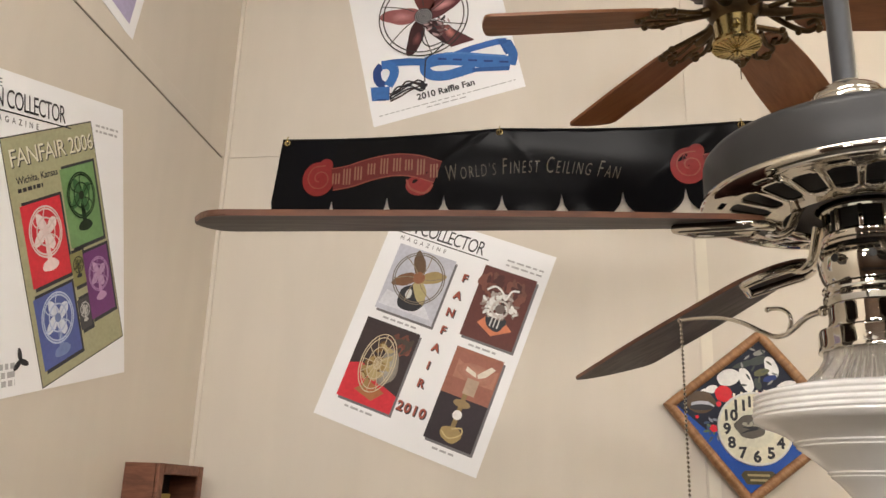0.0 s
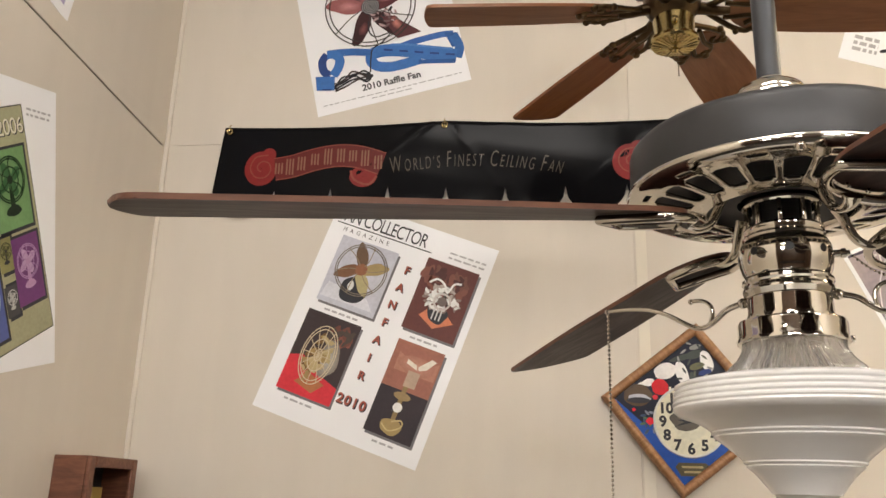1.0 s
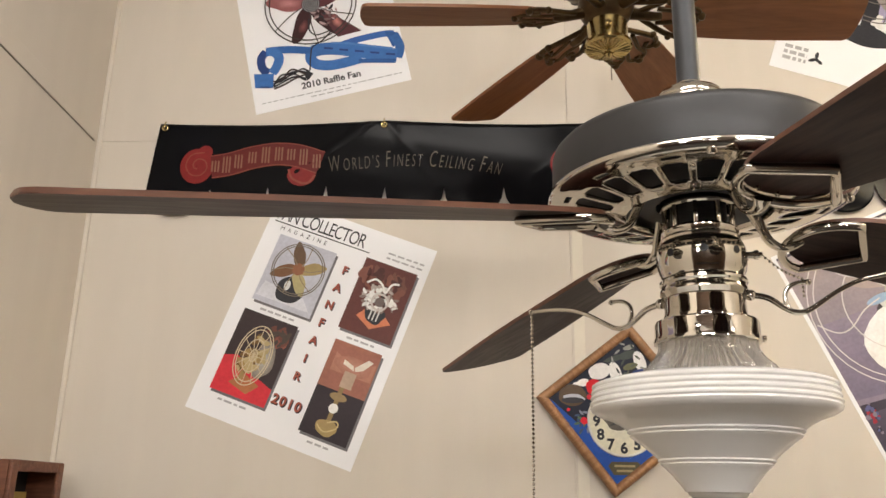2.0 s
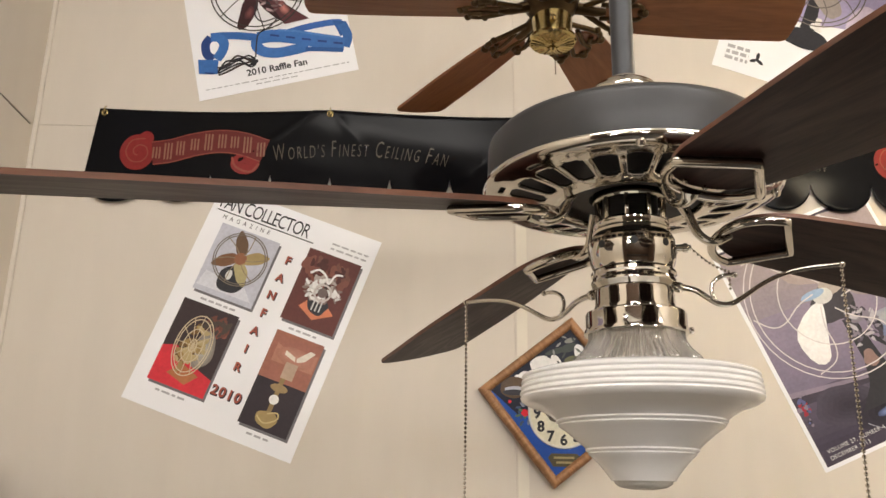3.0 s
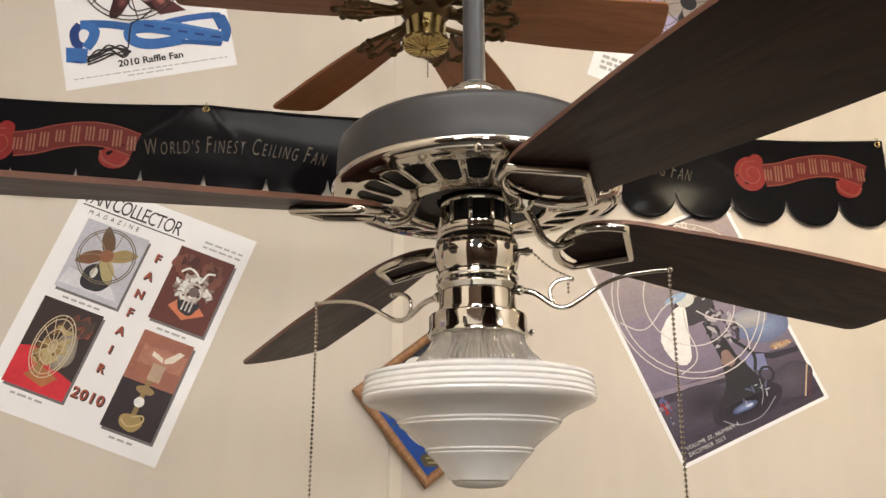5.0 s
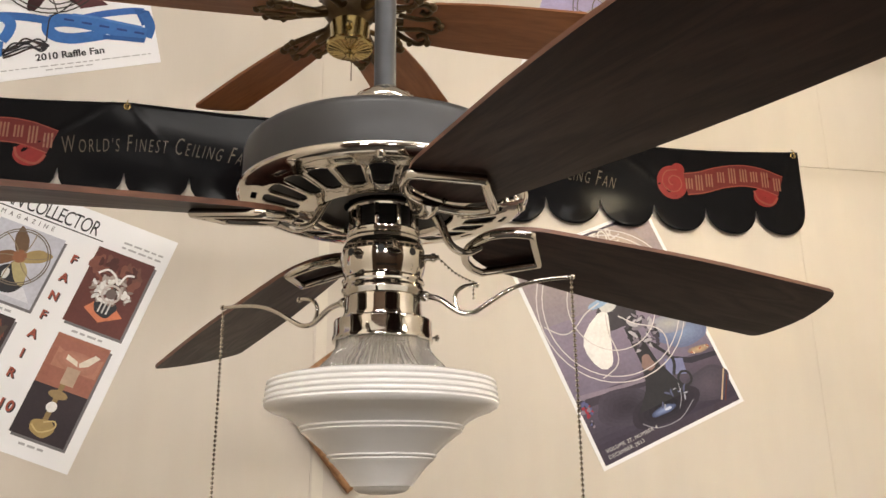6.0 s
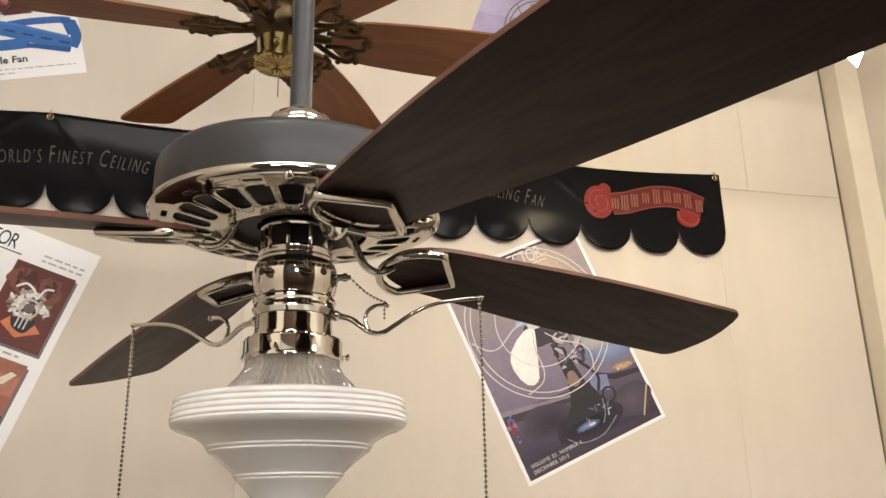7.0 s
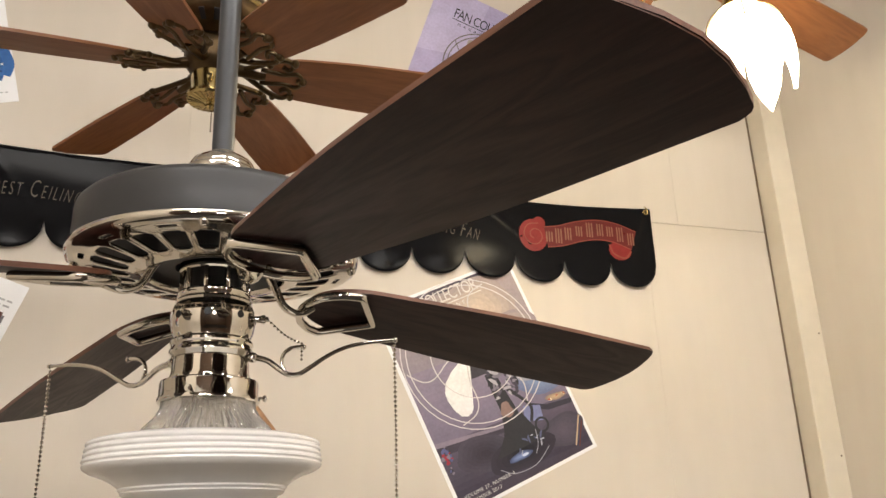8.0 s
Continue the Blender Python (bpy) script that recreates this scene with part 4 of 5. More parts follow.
s.blob("printed_gleam", 0.53, 0.118, 0.024, 0.008, ink(0.60, 0.66, 0.82), 3.75)
s.line("printed_rim", [(0.34, 0.105), (0.42, 0.062), (0.57, 0.056), (0.70, 0.105)], 0.0045, ink(0.34, 0.34, 0.38), 3.8, smooth=5)
s.line("printed_gleam", [(0.60, 0.10), (0.64, 0.14), (0.66, 0.20)], 0.004, ink(0.36, 0.36, 0.42), 3.8, smooth=4)
for k in range(6):
    s.blob("printed_gleam", 0.52 + 0.030 * k, 0.40 + 0.022 * (k % 3), 0.016, 0.009, (ink(0.40, 0.38, 0.42), ink(0.10, 0.09, 0.12), ink(0.22, 0.20, 0.24))[k % 3], 3.5, turn=35 * k, wob=0.2)
s.clutter("printed_gear", 0.60, 0.47, 0.10, 0.13, [INK_K, ink(0.06, 0.05, 0.07), ink(0.20, 0.18, 0.22), ink(0.42, 0.40, 0.44)], 11, 0.011, 3.2, 13, 3.0)
s.clutter("printed_gleam", 0.60, 0.15, 0.12, 0.05, [ink(0.10, 0.11, 0.20), ink(0.40, 0.42, 0.50)], 6, 0.006, 3.45, 14, 3.5)
s.poly("printed_case", [(0.62, 0.25), (0.74, 0.22), (0.76, 0.29), (0.65, 0.32)], ink(0.20, 0.22, 0.40), 2.9)
s.ring("printed_knob", 0.715, 0.205, 0.042, 0.042, 0.014, INK_K, 3.4)
s.line("printed_arm", [(0.60, 0.42), (0.66, 0.36), (0.70, 0.30), (0.66, 0.24)], 0.020, INK_K, 3.4, smooth=4)
s.blob("printed_collar", 0.54, 0.335, 0.04, 0.05, ink(0.26, 0.17, 0.15), 3.6, wob=0.1)
s.blob("printed_motor", 0.50, 0.60, 0.13, 0.11, ink(0.045, 0.04, 0.05), 2.8, wob=0.08)
s.poly("printed_blade", [(0.452, 0.632), (0.440, 0.590), (0.400, 0.510), (0.345, 0.405), (0.322, 0.389), (0.290, 0.383), (0.255, 0.395), (0.228, 0.430), (0.213, 0.480), (0.216, 0.520), (0.245, 0.560), (0.310, 0.598), (0.385, 0.625)], ink(0.82, 0.81, 0.80), 3.6)
s.blob("printed_blade", 0.62, 0.71, 0.16, 0.08, ink(0.42, 0.36, 0.32), 3.3, turn=25, wob=0.05)
s.blob("printed_hub", 0.470, 0.645, 0.060, 0.045, SILVER, 4)
s.blob("printed_badge", 0.42, 0.665, 0.075, 0.024, ink(0.30, 0.42, 0.60), 4.4, turn=2)
for q in (0.470, 0.435, 0.28):
    s.ring("printed_ring", 0.495, 0.640, q, q, 0.0065, ink(0.66, 0.62, 0.62), 5)
for t in range(10, 370, 60):
    s.line("printed_wire", [(0.495 + q * math.cos(radians(t + 60 * math.sin(5 * q))), 0.64 + 0.757 * q * math.sin(radians(t + 60 * math.sin(5 * q)))) for q in (0.08, 0.18, 0.30, 0.38, 0.455)], 0.0075, ink(0.62, 0.58, 0.58), 5, smooth=5)
s.text("masthead", "FAN COLLECTOR", 0.13, 0.912, 0.118, ink(0.70, 0.66, 0.62), 4, space=0.86, wide=0.70)
s.line("printed_rule", [(0.13, 0.899), (0.73, 0.899)], 0.006, ink(0.70, 0.66, 0.62), 4)
s.text("masthead", "MAGAZINE", 0.30, 0.868, 0.034, ink(0.70, 0.66, 0.62), 4, space=2.0)
s.text("printed_issue", "VOLUME 27, NUMBER 4", 0.060, 0.062, 0.031, SILVER, 4, space=1.12)
s.text("printed_issue", "DECEMBER 2013", 0.060, 0.034, 0.031, SILVER, 4, space=1.12)

# lilac cover high on the wall
LILAC = ink(0.40, 0.36, 0.55)
s = on_north("poster", "lilac and white magazine poster of an antique fan, pinned askew", 1.008, 2.857, -18.6, 0.441, 0.583, group="posters")
s.poly("photo", [(0.0, 0.30), (1.0, 0.42), (1.0, 1.0), (0.0, 1.0)], LILAC, 1)
s.poly("photo", [(0.0, 0.55), (0.35, 0.62), (0.40, 1.0), (0.0, 1.0)], ink(0.47, 0.43, 0.62), 1.4)
s.blob("printed_cloth", 0.86, 0.40, 0.13, 0.20, ink(0.62, 0.55, 0.66), 1.8, wob=0.1)
masthead(s, 0.83, u=0.17)
s.cage_fan(0.50, 0.58, 0.30, ink(0.16, 0.14, 0.13), ink(0.36, 0.32, 0.30), INK_K, INK_K, 4, 35, thin=0.008)
s.poly("printed_base", [(0.28, 0.245), (0.70, 0.235), (0.66, 0.29), (0.34, 0.30)], INK_K, 2.6)
s.blob("printed_gleam", 0.55, 0.36, 0.03, 0.05, WHITE, 4, wob=0.3)
for k in range(3):
    s.bars("printed_mark", 0.06, 0.20, 0.115 - 0.030 * k, 0.018, GREY, seed=20 + k)
for t in (90, 210, 330):
    s.blob("printed_propeller", 0.255 + 0.022 * math.cos(radians(t)), 0.092 + 0.018 * math.sin(radians(t)), 0.026, 0.011, INK_K, 3, turn=t)

# olive cover with five coloured pictures on the west wall
s = on_west("poster", "white magazine poster with tilted olive panel of fan pictures", 1.182, 1.869, 15.4, 0.440, 0.583, group="posters")
s.text("masthead", "THE", 0.03, 0.945, 0.05, INK_K)
masthead(s, 0.885, u=0.0, size=0.112, width=0.57)
for k in range(2):
    s.bars("fine_print", 0.76, 0.95, 0.905 - 0.020 * k, 0.008, GREY, seed=30 + k)
f = s.area(0.37, 0.008, (0.612, 0.132), (-0.262, 0.775))
OLIVE = ink(0.37, 0.36, 0.22)
f.rect("panel_edge", -0.008, 1.008, -0.005, 1.005, INK_K, 1)
f.rect("panel", 0.0, 1.0, 0.0, 1.0, OLIVE, 1.4)
f.text("printed_title", "FANFAIR 2006", 0.055, 0.882, 0.165, INK_K, 2, space=0.92, bold=0.002)
f.text("printed_title", "FANFAIR 2006", 0.045, 0.886, 0.165, ink(0.70, 0.68, 0.55), 3, space=0.92)
f.text("printed_place", "Wichita, Kansas", 0.08, 0.815, 0.068, INK_K, 3, bold=0.001)
f.bars("fine_print", 0.08, 0.34, 0.782, 0.016, INK_K, seed=33)
for u0, u1, v0, v1, bg, wire, bl, ba in (
    (0.07, 0.50, 0.395, 0.730, RED, ink(0.70, 0.55, 0.52), ink(0.78, 0.66, 0.64), ink(0.76, 0.60, 0.58)),
    (0.54, 0.95, 0.490, 0.830, ink(0.16, 0.30, 0.12), ink(0.02, 0.05, 0.02), ink(0.05, 0.14, 0.05), ink(0.012, 0.025, 0.012)),
    (0.045, 0.48, 0.055, 0.355, ink(0.09, 0.12, 0.34), ink(0.45, 0.52, 0.70), ink(0.66, 0.70, 0.78), ink(0.18, 0.24, 0.46)),
    (0.65, 0.965, 0.150, 0.450, ink(0.16, 0.045, 0.17), ink(0.42, 0.24, 0.44), ink(0.52, 0.34, 0.52), ink(0.50, 0.30, 0.48)),
    (0.505, 0.655, 0.325, 0.470, ink(0.26, 0.25, 0.10), ink(0.05, 0.05, 0.02), ink(0.12, 0.12, 0.04), INK_K),
    (0.505, 0.645, 0.130, 0.265, ink(0.06, 0.06, 0.06), ink(0.5, 0.5, 0.48), ink(0.40, 0.40, 0.38), ink(0.45, 0.45, 0.42)),
):
    f.rect("photo_shadow", u0 + 0.022, u1 + 0.022, v0 - 0.016, v1 + 0.012, INK_K, 1.7)
    f.rect("photo", u0, u1, v0, v1, bg, 2)
    g = f.area(u0, v0, (u1 - u0, 0), (0, v1 - v0))
    g.base = s.base + 0.0006
    g.cage_fan(0.5, 0.62, 0.40, wire, bl, ba, ba, 4, 25, wires=6, thin=0.028)
for k in range(3):
    s.bars("printed_mark", 0.03, 0.19, 0.085 - 0.026 * k, 0.018, GREY, seed=40 + k)
for t in (100, 220, 340):
    s.blob("printed_propeller", 0.225 + 0.024 * math.cos(radians(t)), 0.105 + 0.019 * math.sin(radians(t)), 0.030, 0.013, INK_K, 3, turn=t)

# corner of a further poster above the strip
s = on_west("poster", "lilac poster with a white border above the batten strip", 1.012, 2.795, -10.0, 0.441, 0.583, group="posters")
s.rect("photo", 0.06, 0.94, 0.045, 0.955, LILAC, 1)


# ---- scalloped vinyl banner ----
def banner():
    x0, x1 = -0.630, 1.855
    t = thing("banner", "black vinyl banner with scalloped edge and red logos, pinned up", "banner", Matrix.Identity(4))
    n = 16
    pitch = (x1 - x0) / n

    def top(x):
        q = (x - x0) / (x1 - x0)
        return 2.697 - 0.010 * q - 0.010 * abs(math.sin(q * 4 * math.pi)) + 0.006 * math.sin(7 * q)

    def low(x):
        q = ((x - x0) / pitch) % 1.0
        return 2.504 + 0.008 * (x1 - x) / (x1 - x0) - 0.074 * math.sqrt(max(0.0, 1 - (2 * q - 1) ** 2)) - 0.004 * math.sin(9 * x)

    def out(x, z):
        """Billow away from the wall, with tight creases running down from the eyelets."""
        q = ((x - x0) / pitch) % 1.0
        drop = 2.70 - z
        fold = 0.0006 * math.sin(5.1 * x + 1.3) + 0.0004 * math.sin(11 * x + 12 * z) + 0.0003 * math.sin(9.6 * (x + 5 * z))
        crease = 0.0
        for pin, run, deep in ((-0.050, -1.35, 1.5), (-0.010, 0.75, 0.35), (0.602, 0.8, 0.5), (0.590, -1.3, 0.8), (1.220, -0.8, 0.7), (1.240, 1.3, 1.0), (1.838, -0.35, 1.0), (-0.616, 1.0, 0.4)):
            away = (x - pin) - run * drop
            crease += deep * 0.0020 * math.exp(-(away / 0.008) ** 2) * math.exp(-(drop / 0.19) ** 2)
        flare = max(0.0, (2.515 - z) / 0.085)
        return 0.012 - 0.006 * drop + fold + crease + 0.006 * flare ** 2 * math.sin(math.pi * q)

    cols, rows = n * 28, 24
    bm = bmesh.new()
    vs = []
    for i in range(cols + 1):
        x = x0 + (x1 - x0) * i / cols
        zt, zl = top(x), low(min(x, x1 - 1e-5))
        lean = 0.10 * max(0.0, 1 - (x - x0) / 0.14)
        zs = [zl + (zt - zl) * j / rows for j in range(rows + 1)]
        vs.append([bm.verts.new((x - lean * (zt - z), NORTH - out(x, z), z)) for z in zs])
    for i in range(cols):
        for j in range(rows):
            bm.faces.new((vs[i][j], vs[i + 1][j], vs[i + 1][j + 1], vs[i][j + 1]))
    cloth = part("cloth", bm, VINYL, t, angle=80)
    cloth.modifiers.new("thick", "SOLIDIFY").thickness = 0.0008

    def place(x, z, lift):
        return Vector((x, NORTH - out(x, z) - lift, z))

    def patch(name, pts, material, lift=0.0012):
        """A printed shape that follows the billows: a strip of quads between two edges."""
        bm = bmesh.new()
        rows = [[bm.verts.new(place(x, z, lift)) for x, z in r] for r in pts]
        for a, b in zip(rows, rows[1:]):
            for k in range(len(a) - 1):
                bm.faces.new((a[k], a[k + 1], b[k + 1], b[k]))
        return part(name, bm, material, t, smooth=True, angle=80)

    def disc(name, x, z, r, material, lift, squash=1.0):
        return patch(name, [[(x + r * q * squash * math.cos(a), z + r * q * math.sin(a)) for a in (2 * math.pi * k / 28 for k in range(29))] for q in (0.02, 0.35, 0.7, 1.0)], material, lift)

    def band(name, path, width, material, lift):
        rows = []
        ps = [p.to_2d() for p in spline([(x, z, 0) for x, z in path], 6)]
        for i, p in enumerate(ps):
            d = (ps[min(i + 1, len(ps) - 1)] - ps[max(i - 1, 0)]).normalized()
            s = Vector((-d.y, d.x)) * width / 2
            rows.append([tuple(p + s * q) for q in (-1, 0, 1)])
        return patch(name, rows, material, lift)

    LOGO_RED, LOGO_ROSE, LOGO_TAN = ink(0.21, 0.018, 0.017, 0.3), ink(0.24, 0.058, 0.040, 0.3), ink(0.24, 0.115, 0.075, 0.3)
    for x in (-0.517, 0.468, 1.450):
        disc("logo_rose", x, 2.573, 0.050, LOGO_RED, 0.0012, 0.92)
        disc("logo_rose", x + 0.020, 2.612, 0.020, LOGO_RED, 0.0013)
        turns = [(0.040 - 0.0030 * k, 1.2 + 0.95 * k) for k in range(11)]
        band("logo_swirl", [(x + 0.004 + r * math.cos(a), 2.574 + r * math.sin(a)) for r, a in turns], 0.0038, LOGO_ROSE, 0.0018)
        curve = [(x + 0.040, 2.570), (x + 0.090, 2.578), (x + 0.150, 2.596), (x + 0.215, 2.606), (x + 0.275, 2.600), (x + 0.335, 2.580)]
        band("logo_ribbon", curve, 0.066, LOGO_ROSE, 0.0016)
        band("logo_ribbon", curve, 0.060, ink(0.12, 0.014, 0.013, 0.3), 0.0020)
        disc("logo_tail", x + 0.285, 2.545, 0.030, LOGO_RED, 0.0012, 1.25)
        band("logo_tail", [(x + 0.250, 2.562), (x + 0.262, 2.535), (x + 0.300, 2.522), (x + 0.322, 2.545)], 0.006, LOGO_ROSE, 0.0020)
        # raised shapes along the ribbon, no lettering
        path = spline([(a, b, 0) for a, b in curve], 20)
        for k in range(9):
            p = path[int((k + 0.6) / 9 * (len(path) - 1))]
            tall = 0.016 + 0.007 * ((k * 5) % 3) / 2
            for dx in (-0.0085, 0.0, 0.0085):
                band("logo_bar", [(p.x + dx, p.y - tall), (p.x + dx, p.y), (p.x + dx, p.y + tall)], 0.0046, LOGO_TAN, 0.0025)
    LETTER = ink(0.090, 0.073, 0.053, 0.3)
    for x in (-0.158, 0.826):
        pos = x
        for word in ("WORLD'S", "FINEST", "CEILING", "FAN"):
            for i, ch in enumerate(word):
                q = (pos - x) / 0.45
                size = 0.067 if i == 0 else 0.051
                me = letters(ch, size, "LEFT", 0.15, bold=-0.0007)
                for vert in me.vertices:
                    vert.co.x *= 0.455
                wide = max((v.co.x for v in me.vertices), default=0.01)
                zb = 2.544 + 0.030 * math.sin(math.pi * (0.08 + 0.80 * q)) - 0.012 * q
                ang = 0.24 * math.cos(math.pi * (0.08 + 0.80 * q)) - 0.03
                me.name = "banner_letter"
                me.materials.clear()
                me.materials.append(LETTER)
                ob = new("banner_letter", me)
                ob.parent = t
                near = min(place(pos + wide * q2, zb + size * q3, 0.0012).y for q2 in (0, 0.5, 1) for q3 in (0, 0.35, 0.7))
                ob.matrix_basis = Matrix.Translation((pos, near, zb)) @ Matrix.Rotation(-ang, 4, "Y") @ Matrix.Rotation(radians(90), 4, "X")
                pos += wide + 0.0038
            pos += 0.0105
    for x in (-0.616, -0.017, 0.602, 1.220, 1.838):
        p = place(x, top(x) - 0.012, 0.001)
        bm = bmesh.new()
        ring = tube([(0.0070 * math.cos(a), 0, 0.0070 * math.sin(a)) for a in (2 * math.pi * k / 20 for k in range(20))], 0.0026, 8, True)
        bmesh.ops.translate(ring, verts=ring.verts, vec=p)
        part("grommet", ring, BRASS, t, "brass eyelet")
        h = spline([p + Vector((0, 0.004, 0.020)), p + Vector((0, -0.004, 0.014)), p + Vector((0.001, -0.007, 0.002)), p + Vector((0, -0.004, -0.006)), p + Vector((0, 0.003, -0.004))], 5)
        part("hook", tube(h, 0.0017, 8), BRASS, t, "small brass cup hook")


banner()


# ---- diamond-hung mirror clock ----
def wall_clock():
    side = 0.290
    m = Matrix.Translation((0.582, NORTH - 0.001, 1.946)) @ Matrix.Rotation(radians(90), 4, "X")
    t = thing("wall_clock", "square mirror advertising clock in an oak frame, hung cornerwise", "clock", m)
    turn = Matrix.Rotation(radians(38.0 + 90), 4, "Z")
    half, w, d = side / 2, 0.021, 0.026
    for k in range(4):
        # mitred rail with a rounded front
        prof = [(half, 0.0), (half, d * 0.75), (half - 0.004, d), (half - w * 0.55, d * 1.02), (half - w, d * 0.72), (half - w, 0.0)]
        bm = bmesh.new()
        ends = []
        for sgn in (-1, 1):
            ends.append([bm.verts.new((x, sgn * x, z)) for x, z in prof])
        for a in range(len(prof)):
            b = (a + 1) % len(prof)
            bm.faces.new((ends[0][a], ends[0][b], ends[1][b], ends[1][a]))
        bm.faces.new(ends[0])
        bm.faces.new(ends[1])
        rail = part("frame_rail", bm, OAK, t, "oak frame rail", angle=60)
        rail.matrix_basis = turn @ Matrix.Rotation(radians(90 * k), 4, "Z")
    q = half - w + 0.002
    part("mirror", slab([(-q, -q), (q, -q), (q, q), (-q, q)], 0.004, z=0.012), MIRROR, t, "mirror glass", smooth=False).matrix_basis = turn
    z0 = 0.0125

    def flat(name, pts, material, lift, label=""):
        bm = bmesh.new()
        bm.faces.new([bm.verts.new((x, y, z0 + lift)) for x, y in pts])
        return part(name, bm, material, t, label, smooth=False)

    def ell(name, x, y, rx, ry, material, lift, wob=0.0, ang=0.0):
        return flat(name, [(x + (rx * math.cos(a) * (1 + wob * math.sin(5 * a + x * 90))) * math.cos(ang) - ry * math.sin(a) * math.sin(ang), y + (rx * math.cos(a) * (1 + wob * math.sin(5 * a + x * 90))) * math.sin(ang) + ry * math.sin(a) * math.cos(ang)) for a in (2 * math.pi * k / 32 for k in range(32))], material, lift)

    COBALT, DEEP = ink(0.012, 0.07, 0.34, 0.3), ink(0.012, 0.014, 0.028, 0.5)
    corner = [turn @ Vector((sx * q, sy * q, 0)) for sx, sy in ((1, 1), (-1, 1), (-1, -1), (1, -1))]
    corner.sort(key=lambda p: p.y)
    low, mids, high = corner[0], sorted(corner[1:3], key=lambda p: p.x), corner[3]
    left, right = mids
    flat("blue_ground", [(low.x, low.y), (right.x * 0.99, right.y), (0.02, -0.02), (left.x * 0.99, left.y)], COBALT, 0.0004, "cobalt blue printed ground")
    flat("dark_overlay", [(left.x * 0.98, left.y + 0.002), (left.x * 0.62, left.y - 0.055), (-0.02, -0.02), (-0.06, 0.045), (left.x * 0.72, left.y + 0.036)], DEEP, 0.0007)
    # the room's dark reflection, coloured flat over the mirror's upper half
    flat("dark_overlay", [(high.x, high.y - 0.003), (right.x * 0.98, right.y), (0.02, -0.02), (left.x * 0.98, left.y)], DEEP, 0.00035)
    DULL = ink(0.05, 0.06, 0.055, 0.4)
    # pale and dull patches coloured on as reflections in the mirror
    for i, (x, y, rx, ry, ink_, up) in enumerate(((-0.052, 0.088, 0.027, 0.019, WHITE, 7), (-0.013, 0.082, 0.014, 0.030, WHITE, 6), (0.045, 0.112, 0.014, 0.026, WHITE, 6), (-0.092, 0.060, 0.015, 0.009, WHITE, 6), (-0.108, 0.056, 0.010, 0.005, WHITE, 6),
                                   (0.018, 0.128, 0.024, 0.010, DULL, 5), (-0.012, 0.120, 0.030, 0.007, DULL, 5), (0.022, 0.100, 0.018, 0.008, ink(0.12, 0.12, 0.06), 6), (0.040, 0.086, 0.016, 0.007, ink(0.02, 0.04, 0.16), 6), (0.012, 0.073, 0.008, 0.014, DULL, 7),
                                   (0.075, 0.070, 0.022, 0.010, WHITE, 6), (0.020, 0.146, 0.014, 0.006, ink(0.22, 0.22, 0.20), 6))):
        ell("reflection_patch", x, y, rx, ry, ink_, 0.0001 * up + 0.00003 * i, 0.04, 0.3)
    for k in range(14):
        ell("reflection_patch", -0.02 + 0.012 * (k * 5 % 7), 0.070 + 0.0065 * k, 0.008, 0.0025, (DULL, ink(0.25, 0.25, 0.24), ink(0.09, 0.10, 0.07))[k % 3], 0.0011 + 0.00002 * k, 0.2, 0.7 * k)
    ell("badge", -0.118, 0.030, 0.033, 0.026, ink(0.10, 0.065, 0.04, 0.2), 0.0011, 0.05)
    ell("badge", -0.116, 0.022, 0.026, 0.011, ink(0.45, 0.45, 0.50, 0.2), 0.0015, 0.1)
    ell("badge", -0.117, 0.018, 0.027, 0.007, INK_K, 0.0018)
    rng = random.Random(3)
    for k in range(26):
        x, y = -0.135 + rng.uniform(-0.012, 0.05) + 0.05 * rng.random(), -0.01 - 0.045 * rng.random()
        ell("leaf", x, y, 0.007, 0.003, rng.choice([ink(0.10, 0.16, 0.10, 0.2), ink(0.22, 0.24, 0.30, 0.2), ink(0.06, 0.09, 0.16, 0.2)]), 0.0012 + 0.00001 * k, 0.1, rng.random() * 3)
    for x, y, r in ((-0.092, -0.030, 0.0085), (-0.128, -0.004, 0.004), (-0.078, 0.026, 0.006)):
        ell("rose", x, y, r, r, ink(0.66, 0.03, 0.05, 0.2), 0.0016, 0.12)
    ell("logo_rose", -0.066, 0.050, 0.019, 0.019, ink(0.62, 0.02, 0.03, 0.15), 0.0011, 0.06)
    flat("logo_ribbon", [(-0.050, 0.044), (0.0, 0.052), (0.06, 0.060), (0.10, 0.054), (0.10, 0.038), (0.05, 0.043), (-0.01, 0.036), (-0.05, 0.030)], ink(0.62, 0.02, 0.03, 0.15), 0.0009)
    for k in range(8):
        x = -0.045 + 0.017 * k
        y = 0.046 + 0.008 * math.sin(0.4 * k) - 0.002
        flat("logo_bar", [(x, y - 0.008), (x + 0.005, y - 0.008), (x + 0.005, y + 0.007), (x, y + 0.007)], ink(0.80, 0.74, 0.60, 0.2), 0.0014)
    # dial with numerals and pointers
    cx, cy, r = -0.001, -0.029, 0.081
    ring = lathe([(r - 0.003, 0.0), (r - 0.002, 0.0035), (r + 0.0015, 0.0035), (r + 0.003, 0.0)], 64)
    bmesh.ops.translate(ring, verts=ring.verts, vec=(cx, cy, z0))
    part("bezel", ring, SILVER, t, "thin silvery dial ring")
    ell("dial", cx, cy, r, r, ink(0.66, 0.63, 0.49, 0.35), 0.0020)
    ell("dial_ring", cx, cy, r * 0.53, r * 0.53, ink(0.62, 0.60, 0.48, 0.3), 0.0023)
